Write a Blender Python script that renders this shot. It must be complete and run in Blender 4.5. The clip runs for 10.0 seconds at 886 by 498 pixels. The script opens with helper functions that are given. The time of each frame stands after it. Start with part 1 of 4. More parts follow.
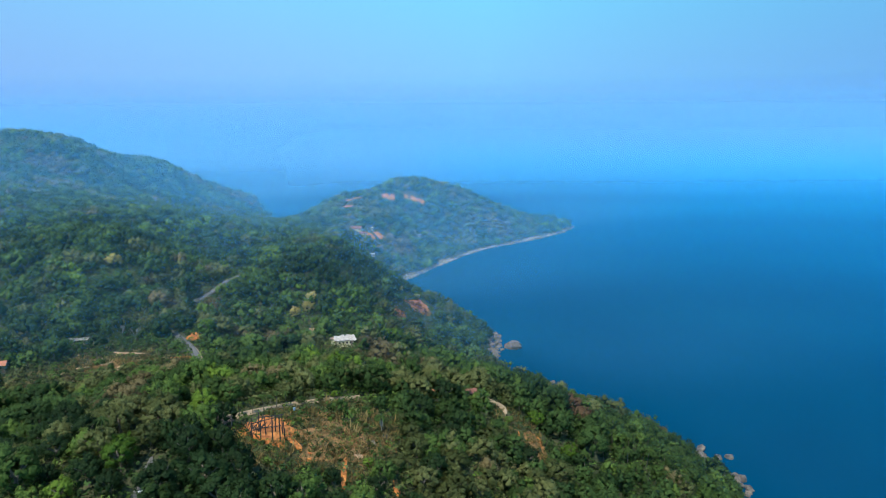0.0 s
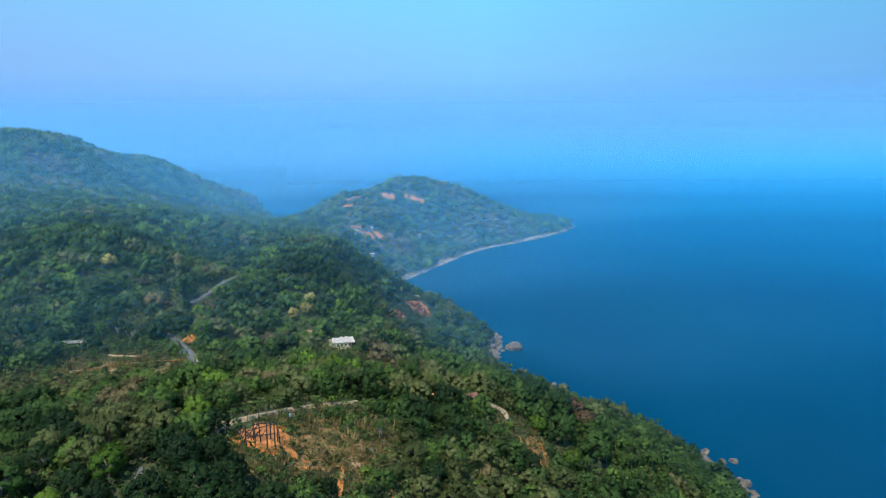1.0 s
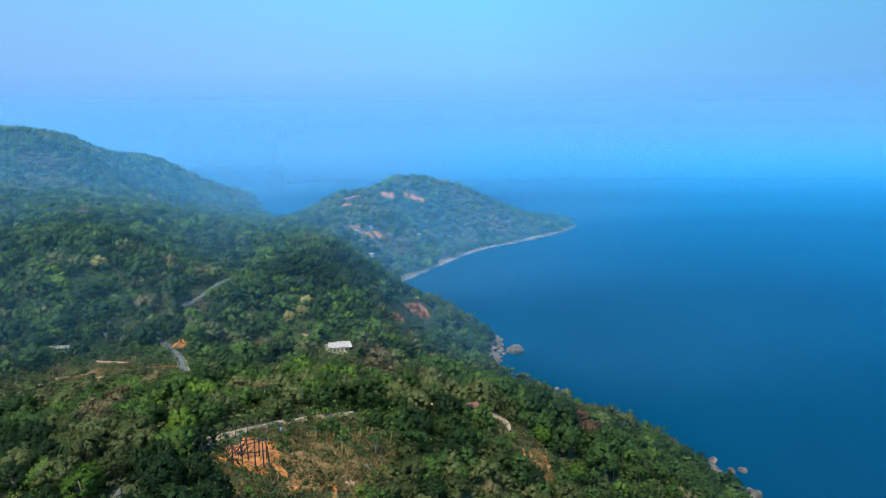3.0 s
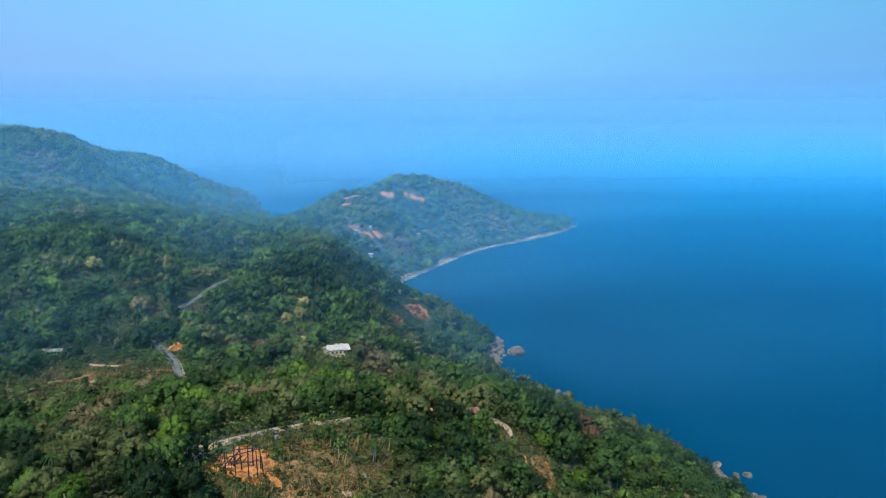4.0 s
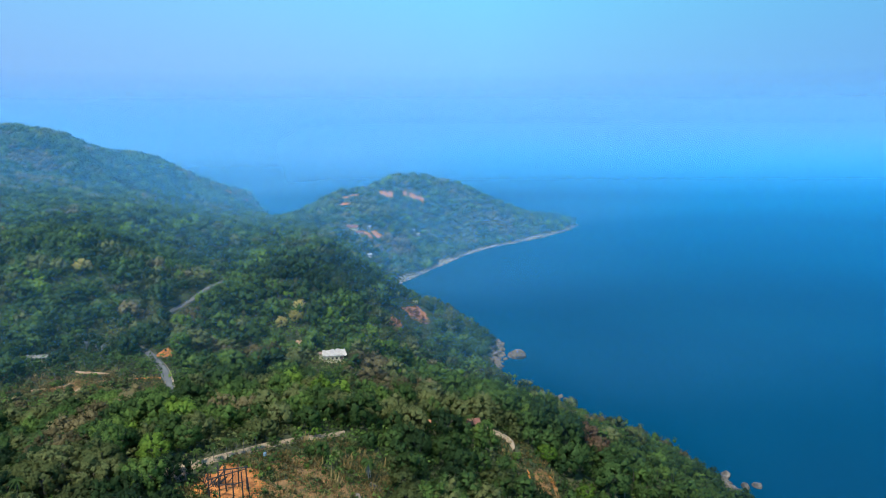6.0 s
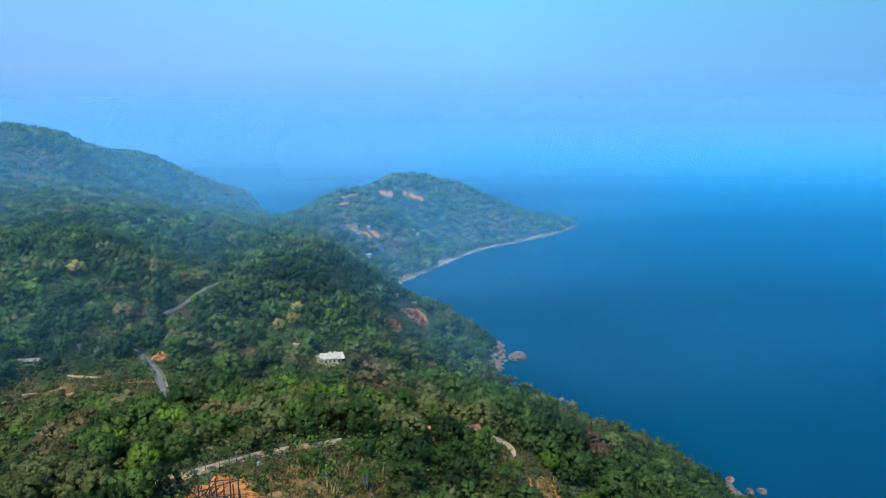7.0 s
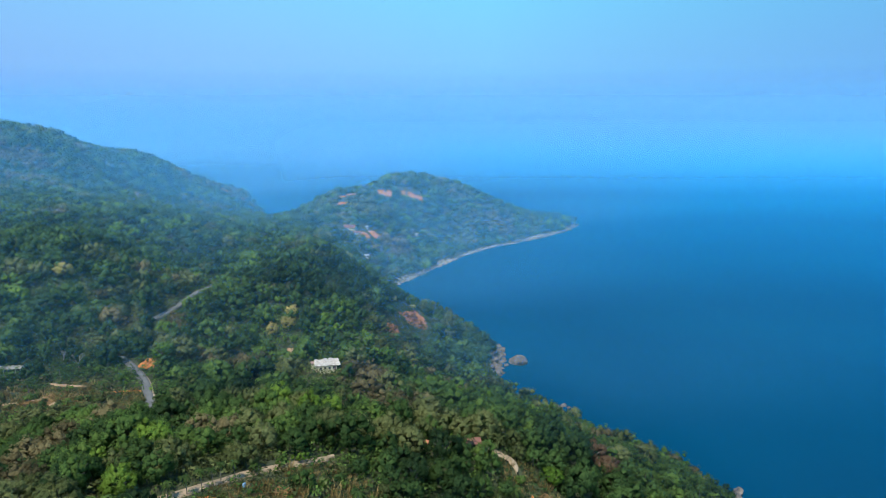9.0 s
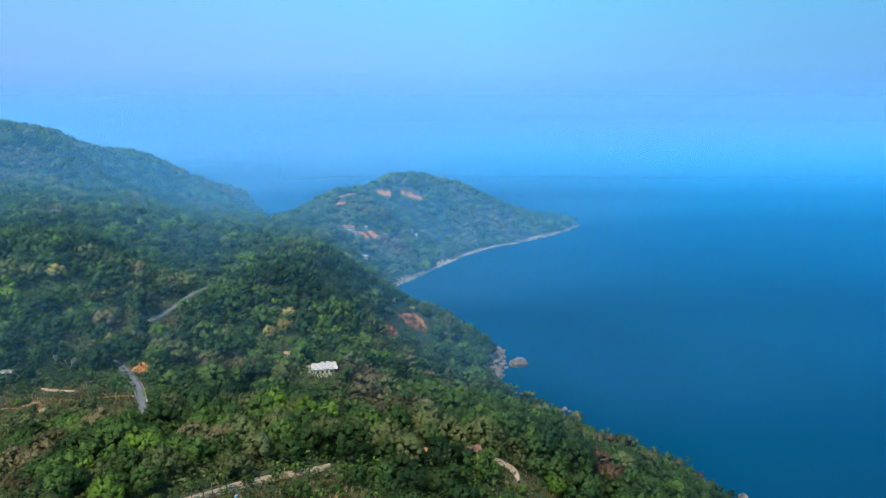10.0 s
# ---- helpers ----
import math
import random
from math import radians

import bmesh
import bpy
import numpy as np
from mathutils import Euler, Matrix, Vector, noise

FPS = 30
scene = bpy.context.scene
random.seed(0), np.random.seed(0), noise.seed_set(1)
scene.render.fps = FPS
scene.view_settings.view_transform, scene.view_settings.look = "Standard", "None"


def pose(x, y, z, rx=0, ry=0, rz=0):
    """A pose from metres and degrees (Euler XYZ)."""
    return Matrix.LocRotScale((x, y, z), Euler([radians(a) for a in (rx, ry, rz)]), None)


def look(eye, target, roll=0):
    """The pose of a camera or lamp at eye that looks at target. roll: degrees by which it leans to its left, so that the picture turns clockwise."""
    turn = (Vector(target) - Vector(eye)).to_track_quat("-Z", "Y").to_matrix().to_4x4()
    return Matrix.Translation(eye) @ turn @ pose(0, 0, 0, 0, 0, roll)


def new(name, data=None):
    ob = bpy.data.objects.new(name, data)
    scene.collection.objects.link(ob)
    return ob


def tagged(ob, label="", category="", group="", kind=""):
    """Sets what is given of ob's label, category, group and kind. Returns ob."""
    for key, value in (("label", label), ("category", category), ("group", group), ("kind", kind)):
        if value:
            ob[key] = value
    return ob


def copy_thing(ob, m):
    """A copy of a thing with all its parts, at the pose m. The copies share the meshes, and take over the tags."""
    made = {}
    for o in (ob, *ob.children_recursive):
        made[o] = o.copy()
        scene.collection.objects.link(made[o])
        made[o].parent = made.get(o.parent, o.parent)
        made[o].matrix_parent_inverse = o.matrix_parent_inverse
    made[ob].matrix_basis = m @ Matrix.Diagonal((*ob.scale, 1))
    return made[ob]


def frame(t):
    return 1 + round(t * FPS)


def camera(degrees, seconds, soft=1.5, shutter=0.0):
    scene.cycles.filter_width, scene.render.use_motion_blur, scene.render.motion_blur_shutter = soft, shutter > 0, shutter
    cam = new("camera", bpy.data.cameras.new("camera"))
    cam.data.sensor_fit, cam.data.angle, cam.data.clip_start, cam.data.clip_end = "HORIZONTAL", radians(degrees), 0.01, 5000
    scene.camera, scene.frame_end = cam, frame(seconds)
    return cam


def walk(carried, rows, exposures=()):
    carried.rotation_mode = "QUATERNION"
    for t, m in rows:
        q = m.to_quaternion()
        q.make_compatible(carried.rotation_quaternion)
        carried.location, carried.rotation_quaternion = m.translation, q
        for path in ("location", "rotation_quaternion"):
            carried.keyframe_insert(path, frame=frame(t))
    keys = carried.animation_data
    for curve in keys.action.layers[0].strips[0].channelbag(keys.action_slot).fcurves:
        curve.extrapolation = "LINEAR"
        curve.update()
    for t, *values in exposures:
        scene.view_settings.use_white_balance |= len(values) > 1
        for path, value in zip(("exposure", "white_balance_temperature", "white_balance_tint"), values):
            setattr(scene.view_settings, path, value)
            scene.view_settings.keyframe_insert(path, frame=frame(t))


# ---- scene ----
cam = camera(73.7, 10.0, 1.0)
PATH = [
    (0.0, pose(-0.04, -0.31, 163.53, 79.12, 0.23, -0.03)),
    (1.0, pose(0.04, 4.58, 163.49, 79.03, 0.23, -0.01)),
    (2.0, pose(0.13, 9.47, 163.45, 78.96, 0.21, 0.01)),
    (3.0, pose(0.22, 14.37, 163.41, 78.88, 0.19, 0.02)),
    (4.0, pose(0.31, 19.27, 163.38, 78.81, 0.18, 0.03)),
    (5.0, pose(0.40, 24.18, 163.33, 78.74, 0.16, 0.03)),
    (6.0, pose(0.49, 29.09, 163.29, 78.68, 0.13, 0.03)),
    (7.0, pose(0.58, 34.01, 163.26, 78.62, 0.09, 0.02)),
    (8.0, pose(0.67, 38.94, 163.21, 78.57, 0.05, 0.01)),
    (9.0, pose(0.76, 43.87, 163.18, 78.51, 0.02, -0.02)),
    (10.0, pose(0.83, 48.80, 163.14, 78.48, -0.02, -0.05)),
]
walk(cam, PATH, [(0.0, 0.97, 6500, 3), (10.0, 0.97, 6500, 3)])

# ---- light ----
SUN_UP, SUN_FROM = 64.0, (-0.35, -0.80)
world = bpy.data.worlds.new("hazy_sky")
scene.world = world
world.use_nodes = True
wn = world.node_tree
sky = wn.nodes.new("ShaderNodeTexSky")
sky.sky_type = "NISHITA"
sky.sun_disc = False
sky.sun_elevation = radians(SUN_UP)
sky.sun_rotation = math.atan2(SUN_FROM[0], SUN_FROM[1])
sky.air_density, sky.dust_density, sky.ozone_density = 1.0, 0.6, 3.0
tint = wn.nodes.new("ShaderNodeMix")
tint.data_type, tint.blend_type = "RGBA", "MULTIPLY"
tint.inputs["Factor"].default_value = 1.0
tint.inputs[7].default_value = (0.42, 0.85, 1.0, 1)
wn.links.new(sky.outputs[0], tint.inputs[6])
wn.links.new(tint.outputs[2], wn.nodes["Background"].inputs["Color"])
wn.nodes["Background"].inputs["Strength"].default_value = 0.15

sun_data = bpy.data.lights.new("sun", "SUN")
sun_data.energy, sun_data.angle, sun_data.color = 3.1, radians(1.5), (1.0, 0.94, 0.83)
sun = new("sun", sun_data)
flat = math.cos(radians(SUN_UP)) / math.hypot(*SUN_FROM)
sun.matrix_world = look((SUN_FROM[0] * flat * 900, SUN_FROM[1] * flat * 900, math.sin(radians(SUN_UP)) * 900), (0, 0, 0))


# ---- materials ----
def material(name, rough=0.8):
    m = bpy.data.materials.new(name)
    m.use_nodes = True
    b = m.node_tree.nodes["Principled BSDF"]
    b.inputs["Roughness"].default_value = rough
    return m, m.node_tree, b


def node(nt, kind, **values):
    n = nt.nodes.new(kind)
    for k, v in values.items():
        n.inputs[k].default_value = v
    return n


def ramp(nt, fac, stops):
    r = nt.nodes.new("ShaderNodeValToRGB")
    els = r.color_ramp.elements
    while len(els) < len(stops):
        els.new(0.5)
    for e, (p, c) in zip(els, stops):
        e.position, e.color = p, (*c, 1)
    nt.links.new(fac, r.inputs[0])
    return r.outputs[0]


def mixed(nt, fac, a, b, blend="MIX"):
    m = nt.nodes.new("ShaderNodeMix")
    m.data_type, m.blend_type = "RGBA", blend
    for sock, v in ((m.inputs[0], fac), (m.inputs[6], a), (m.inputs[7], b)):
        if isinstance(v, (int, float)):
            sock.default_value = v
        elif isinstance(v, tuple):
            sock.default_value = (*v, 1)
        else:
            nt.links.new(v, sock)
    return m.outputs[2]


def grain(nt, scale, detail=3.0, rough=0.6):
    geo = nt.nodes.new("ShaderNodeNewGeometry")
    n = node(nt, "ShaderNodeTexNoise", Scale=scale, Detail=detail, Roughness=rough)
    nt.links.new(geo.outputs["Position"], n.inputs["Vector"])
    return n.outputs["Fac"]


def relief(nt, bsdf, fac, strength, distance):
    b = node(nt, "ShaderNodeBump", Strength=strength, Distance=distance)
    nt.links.new(fac, b.inputs["Height"])
    nt.links.new(b.outputs[0], bsdf.inputs["Normal"])


def surface(name, dark, light, scale, rough=0.85, bump=0.3, depth=0.1, fine=6.0):
    """A worn surface with a broad and a fine variation."""
    m, nt, b = material(name, rough)
    broad = ramp(nt, grain(nt, scale), [(0.3, dark), (0.7, light)])
    small = ramp(nt, grain(nt, scale * fine), [(0.25, (0.6, 0.6, 0.6)), (0.75, (1.25, 1.25, 1.25))])
    nt.links.new(mixed(nt, 0.8, broad, small, "MULTIPLY"), b.inputs["Base Color"])
    if bump:
        relief(nt, b, grain(nt, scale * fine), bump, depth)
    return m


def foliage(name, dark, mid, light, glow=0.34, rounded=True):
    """Leaves: colour varies over the wood, from tree to tree and from leaf to leaf."""
    m, nt, b = material(name, 0.55)
    b.inputs["Specular IOR Level"].default_value = 0.1
    geo = nt.nodes.new("ShaderNodeNewGeometry")
    out = nt.nodes.new("ShaderNodeAttribute")
    out.attribute_name = "out"
    turned = nt.nodes.new("ShaderNodeVectorTransform")
    turned.vector_type, turned.convert_from, turned.convert_to = "NORMAL", "OBJECT", "WORLD"
    nt.links.new(out.outputs["Vector"], turned.inputs[0])
    leafy = nt.nodes.new("ShaderNodeVectorMath")
    leafy.operation = "MULTIPLY_ADD"
    leafy.inputs[1].default_value = (2.6, 2.6, 2.6)
    nt.links.new(turned.outputs[0], leafy.inputs[0])
    nt.links.new(geo.outputs["Normal"], leafy.inputs[2])
    unit = nt.nodes.new("ShaderNodeVectorMath")
    unit.operation = "NORMALIZE"
    nt.links.new(leafy.outputs[0], unit.inputs[0])
    if rounded:
        rough_leaf = node(nt, "ShaderNodeBump", Strength=0.8, Distance=0.35)
        nt.links.new(grain(nt, 2.6, 2.0), rough_leaf.inputs["Height"])
        nt.links.new(unit.outputs[0], rough_leaf.inputs["Normal"])
        nt.links.new(rough_leaf.outputs[0], b.inputs["Normal"])
    info = nt.nodes.new("ShaderNodeObjectInfo")
    patch = grain(nt, 0.11, 2.0)
    tone = nt.nodes.new("ShaderNodeAttribute")
    tone.attribute_name = "tone"
    total = None
    for source, weight in ((patch, 0.35), (grain(nt, 1.6, 3.0), 0.42), (geo.outputs["Random Per Island"], 0.13), (info.outputs["Random"], 0.30), (tone.outputs["Fac"], 0.55)):
        add = node(nt, "ShaderNodeMath")
        add.operation = "MULTIPLY_ADD"
        nt.links.new(source, add.inputs[0])
        add.inputs[1].default_value = weight
        if total:
            nt.links.new(total, add.inputs[2])
        else:
            add.inputs[2].default_value = 0.0
        total = add.outputs[0]
    col = ramp(nt, total, [(0.56, dark), (0.88, mid), (1.28, light)])
    nt.links.new(col, b.inputs["Base Color"])
    tr = node(nt, "ShaderNodeBsdfTranslucent")
    nt.links.new(col, tr.inputs["Color"])
    mix = node(nt, "ShaderNodeMixShader", Fac=glow)
    nt.links.new(b.outputs[0], mix.inputs[1])
    nt.links.new(tr.outputs[0], mix.inputs[2])
    nt.links.new(mix.outputs[0], nt.nodes["Material Output"].inputs["Surface"])
    return m


LEAF = {
    "dark": foliage("leaf_dark", (0.016, 0.033, 0.011), (0.031, 0.060, 0.017), (0.058, 0.100, 0.027)),
    "green": foliage("leaf_green", (0.033, 0.060, 0.015), (0.065, 0.112, 0.025), (0.113, 0.172, 0.037)),
    "bright": foliage("leaf_bright", (0.052, 0.096, 0.012), (0.090, 0.152, 0.019), (0.140, 0.214, 0.031)),
    "olive": foliage("leaf_olive", (0.052, 0.064, 0.020), (0.090, 0.104, 0.034), (0.140, 0.150, 0.054)),
    "dry": foliage("leaf_dry", (0.070, 0.058, 0.026), (0.120, 0.096, 0.044), (0.185, 0.148, 0.070)),
    "yellow": foliage("leaf_yellow", (0.24, 0.20, 0.05), (0.38, 0.31, 0.09), (0.52, 0.42, 0.14)),
    "russet": foliage("leaf_russet", (0.058, 0.034, 0.019), (0.10, 0.058, 0.032), (0.15, 0.09, 0.05)),
    "straw": foliage("dry_grass", (0.11, 0.080, 0.028), (0.20, 0.138, 0.050), (0.30, 0.215, 0.088)),
    "rust": foliage("leaf_rust", (0.13, 0.060, 0.024), (0.24, 0.115, 0.045), (0.36, 0.19, 0.08)),
}
PALM = foliage("leaf_palm", (0.030, 0.052, 0.011), (0.058, 0.090, 0.019), (0.11, 0.145, 0.036), rounded=False)
BARK = surface("bark", (0.07, 0.055, 0.042), (0.17, 0.145, 0.12), 0.9)
PALE_ROCK = surface("pale_granite", (0.17, 0.128, 0.10), (0.45, 0.355, 0.285), 0.35, 0.85, 0.6, 0.25, 7)
PALE_BARK = surface("pale_bark", (0.13, 0.11, 0.09), (0.27, 0.235, 0.20), 1.2)
SOIL = surface("forest_soil", (0.018, 0.028, 0.009), (0.060, 0.060, 0.024), 0.06, 0.95, 0.5, 0.3, 12)
CLAY = surface("orange_clay", (0.24, 0.070, 0.015), (0.56, 0.200, 0.048), 0.35, 0.95, 0.7, 0.4, 6)
PALE_CLAY = surface("pale_clay", (0.27, 0.155, 0.085), (0.43, 0.27, 0.16), 0.2, 0.95, 0.5, 0.25, 9)
DRY_SLOPE = surface("dry_slope", (0.085, 0.060, 0.024), (0.31, 0.145, 0.052), 0.5, 0.95, 0.5, 0.25, 5)
RED_CLAY = surface("red_clay", (0.22, 0.066, 0.024), (0.48, 0.18, 0.065), 0.4, 0.95, 0.5, 0.25, 9)
ASPHALT = surface("asphalt", (0.07, 0.066, 0.064), (0.13, 0.122, 0.118), 0.25, 0.85, 0.15, 0.02, 14)
CONCRETE = surface("concrete_track", (0.21, 0.145, 0.09), (0.34, 0.24, 0.155), 0.3, 0.9, 0.2, 0.03, 10)
ROCK = surface("granite", (0.035, 0.028, 0.024), (0.20, 0.152, 0.12), 0.35, 0.85, 0.6, 0.25, 7)
TIMBER = surface("charred_timber", (0.010, 0.009, 0.010), (0.035, 0.030, 0.030), 1.5, 0.8, 0.3, 0.03)

sea_mat, nt, b = material("sea_water", 0.5)
b.inputs["Specular IOR Level"].default_value = 0.0
swell = ramp(nt, grain(nt, 0.006, 2.0), [(0.3, (0.0002, 0.031, 0.069)), (0.7, (0.0003, 0.039, 0.082))])
nt.links.new(swell, b.inputs["Base Color"])
relief(nt, b, grain(nt, 0.3, 3.0), 0.12, 0.5)
gloss = node(nt, "ShaderNodeBsdfGlossy", Color=(0.03, 0.55, 1.0, 1), Roughness=0.3)
edge = node(nt, "ShaderNodeFresnel", IOR=1.2)
weak = node(nt, "ShaderNodeMath")
weak.operation = "MULTIPLY"
weak.inputs[1].default_value = 0.35
nt.links.new(edge.outputs[0], weak.inputs[0])
mix = nt.nodes.new("ShaderNodeMixShader")
nt.links.new(weak.outputs[0], mix.inputs[0])
nt.links.new(b.outputs[0], mix.inputs[1])
nt.links.new(gloss.outputs[0], mix.inputs[2])
nt.links.new(mix.outputs[0], nt.nodes["Material Output"].inputs["Surface"])


# ---- mesh tools ----
def mesh_object(name, verts, faces, mats, parent=None, slots=None, smooth=False):
    """faces: arrays of one width each (triangles, quads), or one list of such arrays."""
    me = bpy.data.meshes.new(name)
    groups = faces if isinstance(faces, list) else [faces]
    groups = [np.asarray(f, np.int32) for f in groups if len(f)]
    verts = np.asarray(verts, np.float32)
    me.vertices.add(len(verts))
    me.vertices.foreach_set("co", verts.ravel())
    loops = np.concatenate([f.ravel() for f in groups])
    sizes = np.concatenate([np.full(len(f), f.shape[1], np.int32) for f in groups])
    me.loops.add(len(loops))
    me.loops.foreach_set("vertex_index", loops)
    me.polygons.add(len(sizes))
    me.polygons.foreach_set("loop_start", np.concatenate([[0], np.cumsum(sizes)[:-1]]).astype(np.int32))
    if slots is not None:
        me.polygons.foreach_set("material_index", np.asarray(slots, np.int32))
    if smooth:
        me.polygons.foreach_set("use_smooth", np.ones(len(sizes), bool))
    me.update(calc_edges=True)
    for m in mats if isinstance(mats, (list, tuple)) else [mats]:
        me.materials.append(m)
    ob = new(name, me)
    if parent:
        ob.parent = parent
    return ob


def part(name, bm, mat, parent, label=""):
    me = bpy.data.meshes.new(name)
    bm.to_mesh(me)
    bm.free()
    me.materials.append(mat)
    ob = new(name, me)
    ob.parent = parent
    return tagged(ob, label)


def box(bm, size, at=(0, 0, 0), turn=(0, 0, 0), bevel=0.0):
    m = pose(*at, *turn) @ Matrix.Diagonal((*size, 1))
    r = bmesh.ops.create_cube(bm, size=1, matrix=m)
    if bevel:
        edges = list({e for v in r["verts"] for e in v.link_edges})
        bmesh.ops.bevel(bm, geom=edges, offset=bevel, segments=2, affect="EDGES")
    return bm


def rod(bm, a, b, r0, r1, sides=7):
    a, b = Vector(a), Vector(b)
    q = (b - a).to_track_quat("Z", "Y").to_matrix().to_4x4()
    m = Matrix.Translation((a + b) / 2) @ q
    bmesh.ops.create_cone(bm, cap_ends=True, segments=sides, radius1=r0, radius2=r1, depth=(b - a).length, matrix=m)
    return bm


# ---- terrain ----
def vnoise(x, y, size, seed=0):
    """Smooth value noise, -1 to 1."""
    x, y = np.asarray(x, float) / size, np.asarray(y, float) / size
    i, j = np.floor(x).astype(np.int64), np.floor(y).astype(np.int64)
    u, v = x - i, y - j
    u, v = u * u * (3 - 2 * u), v * v * (3 - 2 * v)

    def h(a, b):
        n = (a * 374761393 + b * 668265263 + seed * 974634777) & 0xFFFFFFFF
        n = ((n ^ (n >> 13)) * 1274126177) & 0xFFFFFFFF
        return ((n ^ (n >> 16)) & 0xFFFF) / 32767.5 - 1
    return (h(i, j) * (1 - u) + h(i + 1, j) * u) * (1 - v) + (h(i, j + 1) * (1 - u) + h(i + 1, j + 1) * u) * v


# the shoreline in plan, the land to its left
COAST = [(240, -150), (195, 60), (148, 185), (134, 238), (139, 258), (129, 280), (96, 326), (62, 372), (40, 397), (34, 420), (42, 450), (44, 466),
         (24, 492), (-20, 528), (-52, 580), (-56, 630), (-45, 661), (-30, 687), (-16, 719), (12, 774), (44, 826), (70, 859), (97, 882),
         (146, 929), (185, 971), (203, 994), (226, 1035), (236, 1066)]
BAY = [(205, 1110), (120, 1150), (10, 1165), (-110, 1130), (-200, 1060), (-262, 1010), (-300, 1030), (-318, 1100), (-340, 1160),
       (-372, 1212), (-400, 1290), (-450, 1400), (-600, 1600), (-1300, 1900), (-1300, -150)]
SHORE = np.array(COAST + BAY, float)
# rounded hills: place, height, breadth
NEAR_SPURS = [
    (85, 240, 7, 35), (10, 350, -13, 35), (-30, 300, -1, 40), (-95, 325, -20, 35), (-33, 180, 1, 25), (-140, 390, -22, 35),
    (40, 195, -12, 30), (-95, 440, 10, 40), (15, 420, 13, 25), (-120, 270, 10, 35), (-60, 60, 43, 110), (-150, 100, 5, 90),
    (60, 120, -16, 80),
]
NEAR_SLOPES = [
    (-20, 170, 13, 50), (-90, 160, 15, 50), (50, 210, 24, 50), (-160, 230, -8, 60), (-60, 250, 10, 60), (20, 270, 9, 50),
    (-130, 310, 0, 60), (-220, 320, 14, 90), (-60, 330, 9, 50), (-95, 395, 33, 50), (-30, 400, 12, 50), (-200, 400, 43, 80),
    (-150, 480, -18, 80), (-90, 540, 39, 70),
]
HEADLAND = [
    (-40, 880, -32, 40), (-100, 690, 30, 40), (-40, 960, 62, 60), (50, 985, 33, 50), (-110, 880, 35, 70), (10, 880, -32, 70),
    (120, 1010, 2, 50), (-130, 760, 19, 80), (-70, 720, -35, 60), (-60, 820, 27, 60), (-200, 640, 25, 110), (180, 1030, -1, 40),
]
MOUNTAIN = [
    (-53, 304, 5.5, 14), (23, 213, 6, 13), (-215, 760, -12, 45), (-190, 485, -26, 45), (-280, 455, -20, 50), (-130, 500, -14, 40),
    (-330, 480, 39, 130), (-560, 900, 77, 150), (-700, 820, 56, 200), (-450, 720, 13, 150), (-480, 1000, 25, 110), (-400, 850, -31, 120),
    (-420, 1130, 5, 90), (-350, 620, 3, 120), (-720, 500, 13, 260), (-400, 300, 6, 150), (-300, 150, 13, 130), (-560, 650, 24, 120),
    (-19, 422, 4.5, 7), (-120.5, 281, 4, 4), (-370, 1180, 18, 60), (-368, 1165, 17, 24), (-512, 945, -20, 32), (-527, 985, -8, 25), (-480, 985, 9, 30), (-205, 660, -10, 40), (-218, 822, -7, 40),
    (-600, 830, 5, 25), (-450, 900, 8, 28), (-520, 800, 7, 25), (-420, 960, -6, 25), (-480, 740, -7, 30),
]
HILLS = np.array(NEAR_SPURS + NEAR_SLOPES + HEADLAND + MOUNTAIN, float)


def inland(x, y):
    """Metres from the shoreline, minus out at sea."""
    x, y = np.asarray(x, float), np.asarray(y, float)
    d, inside = np.full(x.shape, 1e9), np.zeros(x.shape, bool)
    for a, b in zip(SHORE, np.roll(SHORE, -1, 0)):
        e = b - a
        t = np.clip(((x - a[0]) * e[0] + (y - a[1]) * e[1]) / (e @ e), 0, 1)
        d = np.minimum(d, np.hypot(x - a[0] - t * e[0], y - a[1] - t * e[1]))
        inside ^= ((a[1] > y) != (b[1] > y)) & (x < a[0] + (y - a[1]) / (e[1] if e[1] else 1e-9) * e[0])
    return np.where(inside, d, -d) + 3.0 * vnoise(x, y, 14, 5) + 1.5 * vnoise(x, y, 6, 6)


def height(x, y):
    x, y = np.asarray(x, float), np.asarray(y, float)
    d = inland(x, y)
    z = np.zeros(x.shape)
    for hx, hy, hz, hs in HILLS:
        z += hz * np.exp(-((x - hx) ** 2 + (y - hy) ** 2) / (2 * hs * hs))
    p = np.maximum(d, 0)
    z = z * (1 - np.exp(-p / 28)) + 30 * (1 - np.exp(-p / 120))
    z += (2.2 * vnoise(x, y, 45, 1) + 1.1 * vnoise(x, y, 19, 2) + 0.4 * vnoise(x, y, 8, 3)) * np.clip(p / 40, 0, 1)
    return np.where(d > 0, np.maximum(z, 0) + np.minimum(p * 0.3, 1.5), np.maximum(d * 0.35, -9.0))
# ---- end of terrain ----

# ---- ground and sea ----
def lines(*stretches):
    return np.unique(np.concatenate([np.arange(a, b, s) for a, b, s in stretches]))


